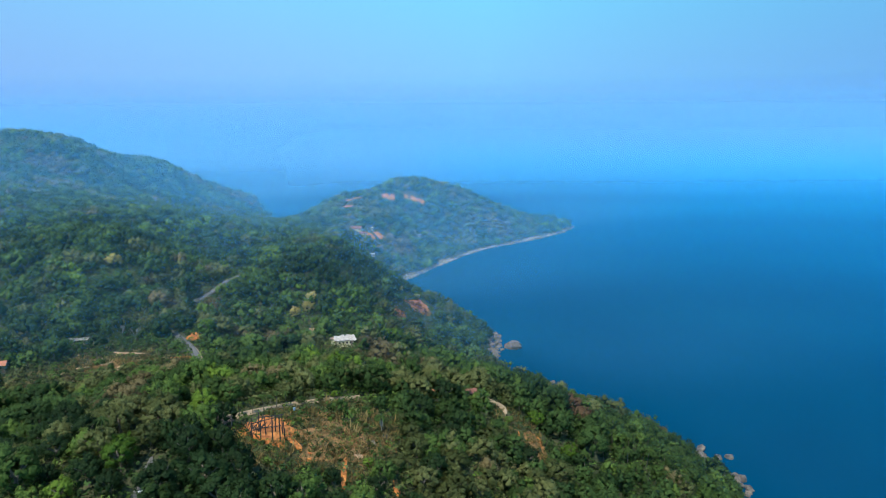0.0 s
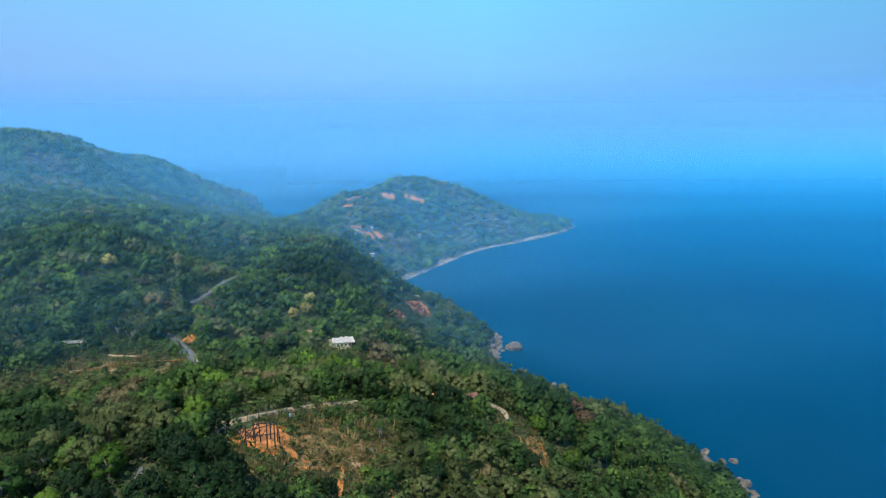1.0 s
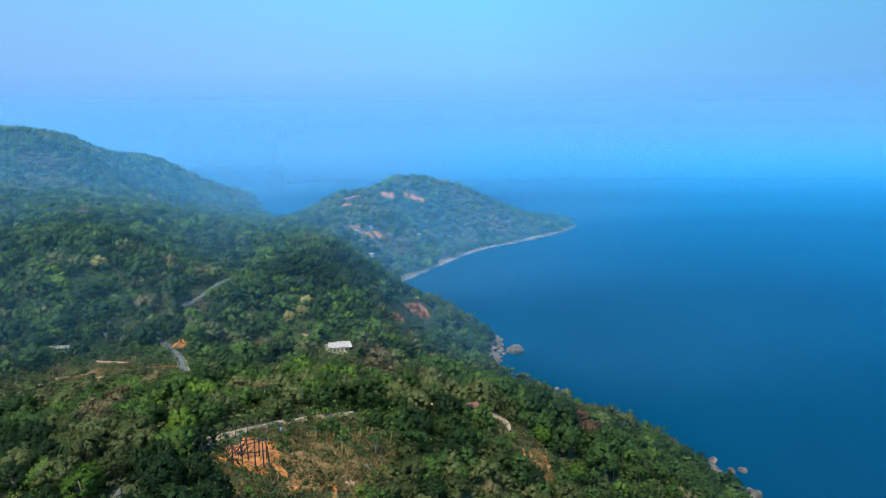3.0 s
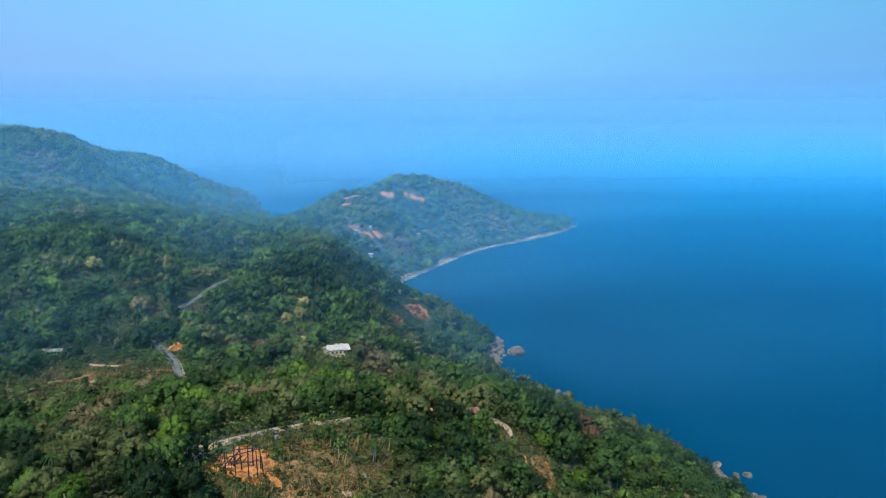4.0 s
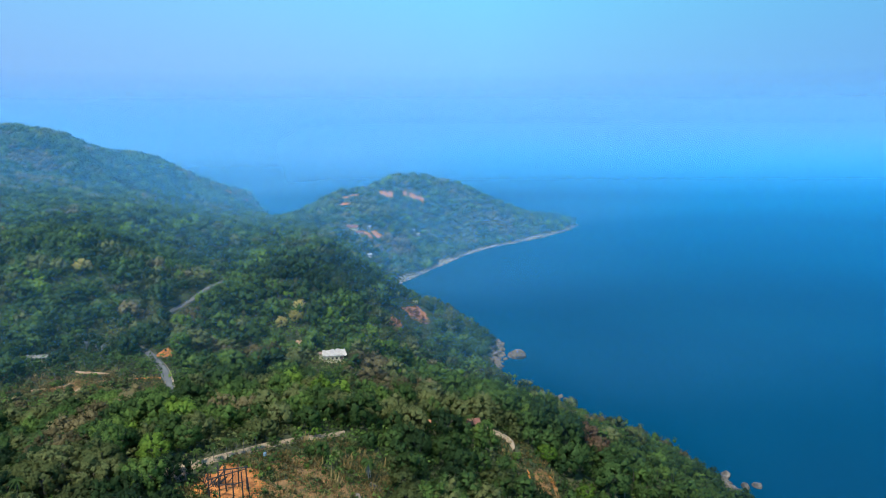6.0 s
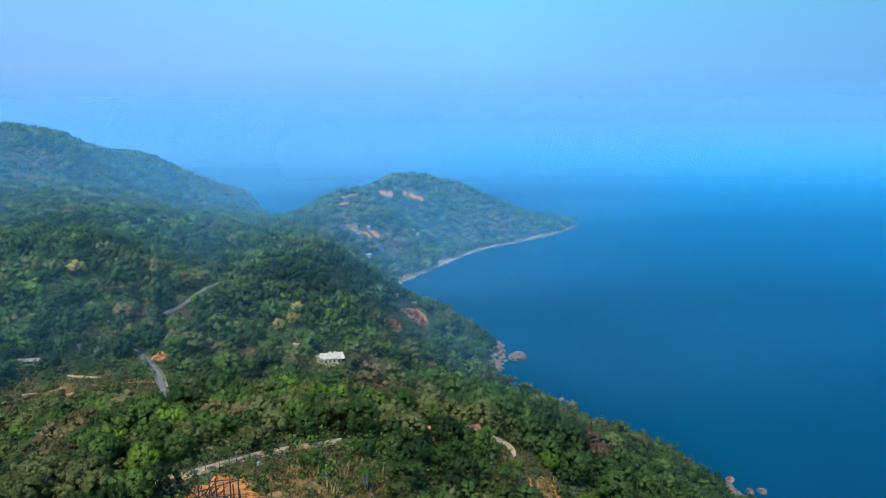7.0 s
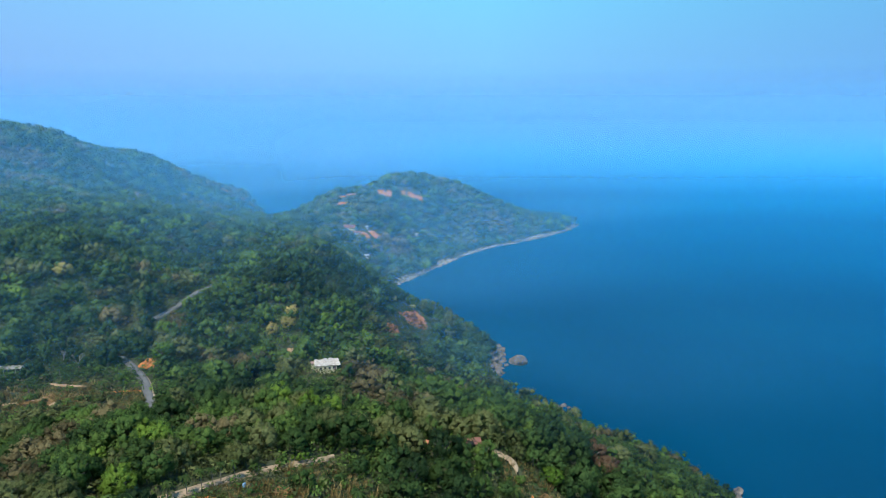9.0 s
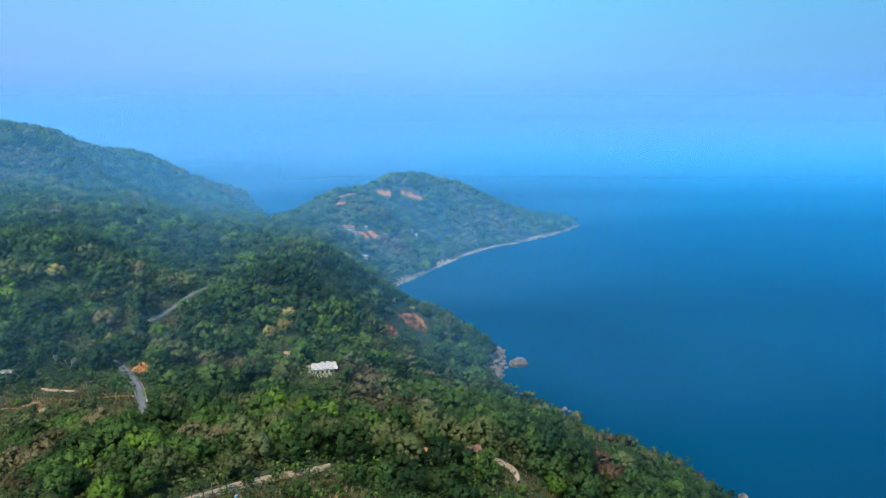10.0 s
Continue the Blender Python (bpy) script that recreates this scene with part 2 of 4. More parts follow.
gx = lines((-1250, -420, 14), (-420, -230, 7), (-230, 160, 2.6), (160, 262, 6))
gy = lines((-140, 90, 12), (90, 460, 2.6), (460, 700, 5), (700, 1220, 7), (1220, 1800, 20))
X, Y = np.meshgrid(gx, gy)
Z = height(X, Y)
nx, ny = len(gx), len(gy)
idx = np.arange(nx * ny).reshape(ny, nx)
quads = np.stack([idx[:-1, :-1], idx[:-1, 1:], idx[1:, 1:], idx[1:, :-1]], -1).reshape(-1, 4)
quads = quads[Z.ravel()[quads].max(1) > -8.5]
land = mesh_object("ground", np.stack([X, Y, Z], -1).reshape(-1, 3), quads, SOIL, smooth=True)
tagged(land, "hilly coastal land with brown-green forest soil", "ground", kind="structure")

sea_x = np.array([-4900, -2000, -1000, -400, 0, 400, 1000, 2000, 4900.0])
sea_y = np.array([-1500, -500, 0, 300, 600, 1000, 1600, 2600, 3600, 4900.0])
SX, SY = np.meshgrid(sea_x, sea_y)
si = np.arange(SX.size).reshape(SX.shape)
sea = mesh_object("water", np.stack([SX, SY, SX * 0], -1).reshape(-1, 3),
                  np.stack([si[:-1, :-1], si[:-1, 1:], si[1:, 1:], si[1:, :-1]], -1).reshape(-1, 4), sea_mat)
tagged(sea, "calm deep blue sea with faint ripples", "sea", kind="structure")


# ---- haze: added see-through tinted sheets that imitate hazy air, lit by sun and sky, thinning out towards the ground ----
HAZE_TINT, SEA_HAZE_TINT, FAR_HAZE_TINT = (0.135, 0.445, 0.80), (0.035, 0.51, 1.0), (0.195, 0.435, 0.74)


def haze_material(tone):
    m = bpy.data.materials.new("haze")
    m.use_nodes = True
    nt = m.node_tree
    nt.nodes.clear()
    att = nt.nodes.new("ShaderNodeAttribute")
    att.attribute_name = "mist"
    low = nt.nodes.new("ShaderNodeAttribute")
    low.attribute_name = "low"
    # the haze colour is painted on the sheet, with less red low over the sea
    hue = mixed(nt, low.outputs["Fac"], tone, SEA_HAZE_TINT)
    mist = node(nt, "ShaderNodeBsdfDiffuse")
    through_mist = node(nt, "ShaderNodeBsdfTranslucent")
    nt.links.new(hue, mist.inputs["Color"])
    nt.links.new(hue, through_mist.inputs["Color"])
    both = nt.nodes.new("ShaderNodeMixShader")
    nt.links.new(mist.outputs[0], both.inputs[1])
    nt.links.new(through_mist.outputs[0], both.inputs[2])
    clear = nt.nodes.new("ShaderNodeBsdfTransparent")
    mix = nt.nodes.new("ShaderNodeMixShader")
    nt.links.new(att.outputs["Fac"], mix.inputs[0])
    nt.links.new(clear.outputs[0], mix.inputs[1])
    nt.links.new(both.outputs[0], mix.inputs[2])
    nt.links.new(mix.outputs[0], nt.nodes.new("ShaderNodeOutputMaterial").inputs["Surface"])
    return m


def ease(t):
    t = np.clip(t, 0, 1)
    return t * t * (3 - 2 * t)


# where each sheet stands, its breadth, how much light it holds back over land and over sea, its top and tint: together
# they imitate an air that halves the view in about a kilometre
for y, half, thick, sea_thick, top, tone in ((195, 900, 0.06, 0.06, 280, HAZE_TINT), (330, 1200, 0.12, 0.11, 290, HAZE_TINT), (530, 1500, 0.20, 0.13, 300, HAZE_TINT), (760, 1800, 0.13, 0.13, 310, HAZE_TINT),
                                        (1000, 2200, 0.20, 0.27, 330, HAZE_TINT), (1420, 2900, 0.38, 0.52, 340, FAR_HAZE_TINT), (1950, 3700, 0.82, 0.90, 400, FAR_HAZE_TINT)):
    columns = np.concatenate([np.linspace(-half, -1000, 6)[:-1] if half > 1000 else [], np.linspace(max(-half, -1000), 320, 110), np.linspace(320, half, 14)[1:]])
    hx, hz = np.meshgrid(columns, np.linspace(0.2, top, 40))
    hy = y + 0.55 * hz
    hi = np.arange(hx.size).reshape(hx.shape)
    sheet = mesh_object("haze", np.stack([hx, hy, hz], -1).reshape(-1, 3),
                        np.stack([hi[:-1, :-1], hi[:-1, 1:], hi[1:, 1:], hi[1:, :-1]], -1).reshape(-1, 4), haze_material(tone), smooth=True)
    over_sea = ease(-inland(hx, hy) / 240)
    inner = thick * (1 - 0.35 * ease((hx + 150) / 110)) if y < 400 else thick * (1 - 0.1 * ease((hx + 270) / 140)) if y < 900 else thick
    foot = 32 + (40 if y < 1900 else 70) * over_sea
    thin = ease((hz - np.maximum(height(hx, hy), 0)) / foot) * ease((top - hz) / (0.65 * top)) * (inner + (sea_thick - inner) * over_sea)
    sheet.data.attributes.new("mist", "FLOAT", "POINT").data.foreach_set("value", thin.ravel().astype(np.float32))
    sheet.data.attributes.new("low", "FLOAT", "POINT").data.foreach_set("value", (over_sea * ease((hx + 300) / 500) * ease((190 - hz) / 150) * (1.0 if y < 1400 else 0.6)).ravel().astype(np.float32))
    tagged(sheet, "thin blue see-through sheet imitating sea haze", "haze", kind="structure")

# a glowing backdrop with hazy sky light painted in, where sea and sky meet
far_mat = bpy.data.materials.new("painted_sky_glow")
far_mat.use_nodes = True
nt = far_mat.node_tree
nt.nodes.clear()
geo = nt.nodes.new("ShaderNodeNewGeometry")
sep = nt.nodes.new("ShaderNodeSeparateXYZ")
nt.links.new(geo.outputs["Position"], sep.inputs[0])
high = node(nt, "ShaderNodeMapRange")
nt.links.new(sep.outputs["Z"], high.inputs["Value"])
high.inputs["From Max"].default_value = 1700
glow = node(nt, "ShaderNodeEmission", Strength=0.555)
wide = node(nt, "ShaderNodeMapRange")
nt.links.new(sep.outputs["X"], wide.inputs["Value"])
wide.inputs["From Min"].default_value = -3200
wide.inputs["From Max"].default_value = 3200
# sky and haze brightness as painted gradients, by height and from side to side
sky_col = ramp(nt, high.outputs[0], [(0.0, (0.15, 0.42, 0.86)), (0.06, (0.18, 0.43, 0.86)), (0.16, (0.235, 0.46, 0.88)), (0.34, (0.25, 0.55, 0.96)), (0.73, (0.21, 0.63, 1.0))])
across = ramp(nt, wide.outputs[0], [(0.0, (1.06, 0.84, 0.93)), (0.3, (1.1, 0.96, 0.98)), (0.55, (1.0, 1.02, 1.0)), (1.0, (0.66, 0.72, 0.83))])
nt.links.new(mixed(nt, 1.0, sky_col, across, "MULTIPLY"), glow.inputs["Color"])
clear = nt.nodes.new("ShaderNodeBsdfTransparent")
fade = ramp(nt, high.outputs[0], [(0.0, (0, 0, 0)), (0.75, (0.0, 0.0, 0.0)), (1.0, (1, 1, 1))])
mix = nt.nodes.new("ShaderNodeMixShader")
nt.links.new(fade, mix.inputs[0])
nt.links.new(glow.outputs[0], mix.inputs[1])
nt.links.new(clear.outputs[0], mix.inputs[2])
nt.links.new(mix.outputs[0], nt.nodes.new("ShaderNodeOutputMaterial").inputs["Surface"])
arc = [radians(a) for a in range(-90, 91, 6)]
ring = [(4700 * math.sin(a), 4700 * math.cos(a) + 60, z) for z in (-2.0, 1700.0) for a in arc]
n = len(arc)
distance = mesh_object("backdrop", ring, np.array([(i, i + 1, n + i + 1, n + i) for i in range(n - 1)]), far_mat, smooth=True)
tagged(distance, "glowing backdrop with hazy blue sky painted over the open sea", "sky", kind="structure")


# ---- roads and bare ground ----
def smooth_line(pts, step=2.0):
    p = np.array(pts, float)
    for _ in range(3):
        q = np.repeat(p, 2, 0)[1:-1]
        q[0::2], q[1::2] = p[:-1] * 0.75 + p[1:] * 0.25, p[:-1] * 0.25 + p[1:] * 0.75
        p = np.concatenate([p[:1], q, p[-1:]])
    s = np.concatenate([[0], np.cumsum(np.hypot(*np.diff(p, axis=0).T))])
    t = np.arange(0, s[-1], step)
    return np.stack([np.interp(t, s, p[:, 0]), np.interp(t, s, p[:, 1])], 1)


ROADS = []


def ribbon(name, pts, width, mat, label, lift=0.25):
    line = smooth_line(pts)
    ROADS.append((line, width))
    d = np.gradient(line, axis=0)
    d /= np.hypot(d[:, 0], d[:, 1])[:, None]
    side = np.stack([d[:, 1], -d[:, 0]], 1)
    z = height(line[:, 0], line[:, 1])
    z = np.maximum(z, np.maximum(height(*(line + side * width / 2).T), height(*(line - side * width / 2).T)))
    z = np.convolve(np.pad(z, 3, "edge"), np.ones(7) / 7, "valid") + lift
    rows = []
    along = np.arange(len(line))
    taper = np.clip((np.minimum(along, along[::-1]) + 0.6) / 3.5, 0.2, 1.0)
    for off, dz in ((-0.5, -1.2), (-0.5, 0.0), (-0.25, 0.04), (0.25, 0.04), (0.5, 0.0), (0.5, -1.2)):
        e = width * off * taper[:, None] * (1 + (0.08 * vnoise(line[:, 0], line[:, 1], 3, 9 if off > 0 else 10))[:, None])
        rows.append(np.concatenate([line + side * e, (z + dz)[:, None]], 1))
    k, m = len(rows), len(line)
    v = np.concatenate(rows)
    i = np.arange(k * m).reshape(k, m)
    f = np.stack([i[:-1, :-1], i[1:, :-1], i[1:, 1:], i[:-1, 1:]], -1).reshape(-1, 4)
    return tagged(mesh_object(name, v, f, mat), label, "road", kind="structure")


ribbon("road_1", [(-69, 153), (-64, 158), (-59, 163), (-53.3, 169), (-48.3, 177), (-42, 182.2), (-35.2, 188), (-29.6, 196)], 3.0, CONCRETE,
       "narrow pale concrete hillside road with dusty edges")
ribbon("road_2", [(-136, 281), (-130.5, 276), (-125.5, 271), (-118.8, 264.5), (-114.4, 258.5), (-111.1, 253.3), (-106.5, 245.6), (-98.5, 230.9), (-95, 224)], 3.3, ASPHALT,
       "grey asphalt hill road with a pale edge")
ribbon("road_3", [(-146, 318), (-144, 326), (-142, 337), (-141, 345), (-139.6, 352.5), (-138.5, 362), (-137.8, 371.7), (-136, 376), (-134, 382)], 3.2, ASPHALT, "grey asphalt road climbing between trees")
ribbon("road_4", [(-72.5, 134), (-70.6, 128), (-69.5, 121.5), (-68, 108)], 2.8, ASPHALT, "dusty grey road under the trees")
ribbon("path", [(10, 223), (14.5, 220), (18.8, 217.8), (21.8, 216.5), (23.4, 214.7), (24.2, 211.5), (23.8, 209)], 2.6, CONCRETE, "pale concrete track on the slope")
ribbon("verge", [(-124, 272), (-117.2, 265.2), (-112.8, 259.2), (-109.4, 253.8), (-104.8, 245.8), (-96.8, 231.3), (-93.4, 225)], 0.7, CONCRETE, "pale kerb edge of the hill road", 0.55)
ribbon("dirt_path_1", [(-125, 253.5), (-119.4, 254.9), (-113.5, 256)], 1.6, CLAY, "orange dirt path beside the road")
ribbon("dirt_path_2", [(-154, 261.6), (-147.2, 259.2), (-141.6, 257.4), (-135, 256.5)], 1.3, PALE_CLAY, "pale dirt terrace path")
ribbon("dirt_path_3", [(-165, 250.3), (-160.9, 250.9), (-158, 252)], 1.2, PALE_CLAY, "pale dirt terrace path")

BARE = []


def bare(x, y, rx, ry, turn, mat, label, gap=0.8, seed=0):
    """An uneven patch of bare soil that lies on the slope."""
    lift = 0.2 if mat is DRY_SLOPE else 0.45
    BARE.append((x, y, rx, ry, turn, gap))
    rings, spokes = 7, 28
    v, f = [], []
    c, s = math.cos(radians(turn)), math.sin(radians(turn))
    for r in range(rings + 1):
        for k in range(spokes):
            a = 2 * math.pi * k / spokes
            e = 1 + 0.35 * float(vnoise(math.cos(a) * 2 + seed, math.sin(a) * 2 + seed, 0.8, 11))
            u, w = rx * r / rings * e * math.cos(a), ry * r / rings * e * math.sin(a)
            v.append((x + c * u - s * w, y + s * u + c * w))
    p = np.array(v)
    z = height(p[:, 0], p[:, 1]) + lift
    z[-spokes:] -= 1.0
    z += 0.3 * vnoise(p[:, 0], p[:, 1], 1.7, 12)
    for r in range(rings):
        for k in range(spokes):
            a, b = r * spokes + k, r * spokes + (k + 1) % spokes
            f.append((a, a + spokes, b + spokes, b))
    return tagged(mesh_object("bare_soil", np.column_stack([p, z]), np.array(f), mat, smooth=True), label, "bare soil", kind="structure")


bare(-31, 157, 13, 15, 0, DRY_SLOPE, "dry grassy slope of brown and orange soil", 0.95, 41)
bare(-22, 163, 8, 8, 0, DRY_SLOPE, "dry grassy slope of brown and orange soil", 0.9, 42)
bare(34, 202, 4, 9, 15, DRY_SLOPE, "dry grassy slope of brown and orange soil", 0.9, 43)
bare(-147, 250, 17, 6, 0, DRY_SLOPE, "dry grassy terraces", 0.5, 44)
bare(-38, 168, 8, 5, 30, DRY_SLOPE, "dry grassy bank below the road", 0.9, 45)
bare(-49.6, 155, 7.8, 8.6, 20, CLAY, "raw orange clay cut into the hillside", 1.0, 1)
bare(-41.5, 150.5, 3.4, 1.2, -40, CLAY, "raw orange clay on the slope", 0.8, 2)
bare(-26.7, 143, 0.7, 6.5, 5, CLAY, "worn orange soil gully", 0.9, 3)
bare(-36.5, 146, 1.0, 1.8, 10, CLAY, "dry pale soil among scrub", 0.8, 4)
bare(-24, 152.3, 1.3, 1.5, 10, PALE_CLAY, "dry pale soil among scrub", 0.9, 5)
bare(-13, 146, 1.0, 3.5, 10, CLAY, "dry orange soil below the road", 0.8, 6)
bare(36, 205, 0.7, 2.6, 20, CLAY, "worn orange soil gully", 0.9, 7)
bare(28, 203, 0.6, 1.6, 15, CLAY, "worn orange soil gully", 0.9, 46)
bare(-122.6, 275.6, 3.4, 3.0, 20, CLAY, "orange clay bank beside the road", 1.2, 8)
bare(-17.5, 410, 14, 8, 62, RED_CLAY, "red clay scar on the wooded slope", 1.2, 9)
bare(-29, 378, 7, 4, 70, RED_CLAY, "red clay scar on the wooded slope", 1.2, 10)
bare(-76, 330, 5, 3, 0, PALE_CLAY, "pale yard of beaten soil beside the house", 1.1, 11)
bare(-144, 247, 2.0, 1.6, 0, PALE_CLAY, "dry grassy terrace of pale soil", 0.8, 12)
bare(-152, 252, 2.5, 0.7, 10, PALE_CLAY, "dry grassy terrace of pale soil", 0.8, 13)
for k, (x, y, rx, ry) in enumerate([(-133, 834, 5, 6), (-122, 846, 7, 7), (-88, 905, 8, 8), (-78, 911, 4, 9), (-58, 920, 4, 7), (-46, 924, 7, 5), (-34, 925, 6, 5),
                                    (-130, 806, 7, 3), (-92, 740, 8, 6), (-80, 754, 9, 7), (-392, 1110, 8, 7), (-376, 1096, 7, 5), (-408, 1075, 9, 5), (-364, 1125, 7, 6), (-352, 1140, 6, 6), (-405, 568, 7, 4), (-347, 488, 6, 4), (-338, 986, 12, 7)]):
    bare(x, y, rx, ry, 0, CLAY, "bare orange clay scar on the wooded headland", 1.15, 20 + k)


# ---- trees ----
rng = np.random.default_rng(7)


def lump(fine):
    """A small closed ball: an octahedron, or an icosahedron."""
    if not fine:
        v = np.array([(1, 0, 0), (0, 1, 0), (-1, 0, 0), (0, -1, 0), (0, 0, 1), (0, 0, -1)], float)
        return v, np.array([(i, (i + 1) % 4, 4) for i in range(4)] + [((i + 1) % 4, i, 5) for i in range(4)])
    ring = [(0.894 * math.cos(a), 0.894 * math.sin(a), z) for z, o in ((0.447, 0.0), (-0.447, 0.628)) for a in (o + 1.2566 * k for k in range(5))]
    f = [(i, (i + 1) % 5, 10) for i in range(5)] + [(5 + (i + 1) % 5, 5 + i, 11) for i in range(5)]
    f += [(i, 5 + i, (i + 1) % 5) for i in range(5)] + [((i + 1) % 5, 5 + i, 5 + (i + 1) % 5) for i in range(5)]
    return np.array(ring + [(0, 0, 1), (0, 0, -1)]), np.array(f)


def crown(clumps, leaves, leaf, flatness=0.8, seed=0, fine=True, filled=True):
    """A crown one metre in radius about its middle: a dome of leafy clumps with small sprays of leaves on them. Returns vertices, triangles, outward directions."""
    g = np.random.default_rng(seed)
    i = np.arange(clumps)
    up = 1 - 1.48 * (i + 0.5) / clumps
    turn = 2.39996 * i + g.uniform(0, 6.28) + g.normal(0, 0.25, clumps)
    flat = np.sqrt(np.maximum(1 - up * up, 0))
    d = np.stack([flat * np.cos(turn), flat * np.sin(turn), up], 1) + g.normal(0, 0.10, (clumps, 3))
    d /= np.linalg.norm(d, axis=1)[:, None]
    lopsided = 1 + 0.2 * np.sin(turn * 2 + g.uniform(0, 6)) + 0.14 * np.sin(turn * 3 + g.uniform(0, 6))
    c = d * (g.uniform(0.52, 0.76, clumps) * lopsided)[:, None] * np.array([1, 1, flatness])
    r = g.uniform(0.55, 1.4, clumps) * 1.32 / math.sqrt(clumps)
    k = np.repeat(i, leaves)
    n = g.normal(size=(len(k), 3)) * 0.6 + d[k] * 0.75 + np.array([0, 0, 0.25])
    n /= np.linalg.norm(n, axis=1)[:, None]
    p = c[k] + n * (r[k] * g.uniform(0.72, 1.32, len(k)))[:, None]
    nn = n + g.normal(size=n.shape) * 0.35
    nn /= np.linalg.norm(nn, axis=1)[:, None]
    a = np.cross(nn, g.normal(size=n.shape))
    a /= np.linalg.norm(a, axis=1)[:, None]
    b = np.cross(nn, a)
    s = leaf * g.uniform(0.5, 1.4, (len(k), 1))
    w = s * g.uniform(0.7, 1.3, (len(k), 1))
    skew = s * g.uniform(-0.6, 0.6, (len(k), 1))
    v = np.stack([p - a * s - b * w * 0.4, p + a * s - b * w * 0.4, p + b * w * 0.8 + a * skew], 1).reshape(-1, 3)
    o = np.repeat(n * 0.48 + d[k] * 0.62 + np.array([0, 0, 0.05]), 3, 0)
    if not filled:
        return v, np.arange(len(v)).reshape(-1, 3), o / np.linalg.norm(o, axis=1)[:, None]
    bv, bf = lump(fine)
    q = np.repeat(i, len(bv))
    bn = np.tile(bv, (clumps, 1)) + g.normal(size=(clumps * len(bv), 3)) * 0.16
    core = c[q] + bn * (r[q] * 0.78)[:, None]
    cf = (bf[None] + (i * len(bv))[:, None, None]).reshape(-1, 3) + len(v)
    o = np.concatenate([o, bn * 0.48 + d[q] * 0.62 + np.array([0, 0, 0.05])])
    o /= np.linalg.norm(o, axis=1)[:, None]
    return np.concatenate([v, core]), np.concatenate([np.arange(len(v)).reshape(-1, 3), cf]), o


def grass(blades, seed):
    """A tuft of upright dry blades, about one metre across."""
    g = np.random.default_rng(seed)
    a, r = g.uniform(0, 6.283, blades), np.sqrt(g.uniform(0, 1, blades)) * 0.8
    base = np.stack([r * np.cos(a), r * np.sin(a), np.full(blades, -0.3)], 1)
    lean = np.stack([np.cos(a), np.sin(a), a * 0], 1) * g.uniform(0.0, 0.7, (blades, 1)) + g.normal(0, 0.2, (blades, 3))
    tip = base + lean + np.stack([a * 0, a * 0, g.uniform(0.5, 1.5, blades)], 1)
    b = g.uniform(0, 6.283, blades)
    side = np.stack([np.cos(b), np.sin(b), b * 0], 1) * g.uniform(0.08, 0.2, (blades, 1))
    v = np.stack([base - side, base + side, tip], 1).reshape(-1, 3)
    o = np.repeat(lean * 0.5 + g.normal(0, 0.25, (blades, 3)) + np.array([0, 0, 0.9]), 3, 0)
    return v, np.arange(len(v)).reshape(-1, 3), o / np.linalg.norm(o, axis=1)[:, None]


def halves(quads):
    return np.concatenate([quads[:, [0, 1, 2]], quads[:, [0, 2, 3]]])


def join(pieces):
    vs, fs, os, n = [], [], [], 0
    for v, f, o in pieces:
        vs.append(v)
        fs.append(f + n)
        os.append(o)
        n += len(v)
    return np.concatenate(vs), np.concatenate(fs), np.concatenate(os)


def outward(ob, o):
    ob.data.attributes.new("out", "FLOAT_VECTOR", "POINT").data.foreach_set("vector", np.asarray(o, np.float32).ravel())


def stem():
    v = [(0.07 * math.cos(a), 0.07 * math.sin(a), z) for z in (-1.6, -0.1) for a in (0, 2.1, 4.2)]
    return np.array(v), halves(np.array([(0, 1, 4, 3), (1, 2, 5, 4), (2, 0, 3, 5)])), np.array(v) * [10, 10, 0]


FORMS = {
    "fine": [join([crown(20, 32, 0.058, 0.70 + 0.06 * s, s, False), stem()]) for s in range(1, 8)],
    "fair": [crown(16, 17, 0.080, 0.70 + 0.06 * s, 60 + s, False) for s in range(1, 8)],
    "big": [join([crown(40, 42, 0.042, 0.72 + 0.05 * s, 50 + s, False), stem()]) for s in range(1, 6)],
    "middle": [crown(12, 9, 0.110, 0.65 + 0.06 * (s - 10), s, False) for s in range(11, 17)],
    "coarse": [crown(8, 5, 0.16, 0.6 + 0.06 * (s - 20), s, False) for s in range(21, 26)],
}


def clear_of_ways(x, y, margin):
    keep = np.ones(len(x), bool)
    for line, width in ROADS:
        d = np.full(len(x), 1e9)
        for px, py in line:
            d = np.minimum(d, np.hypot(x - px, y - py))
        keep &= d > width / 2 + margin
    return keep


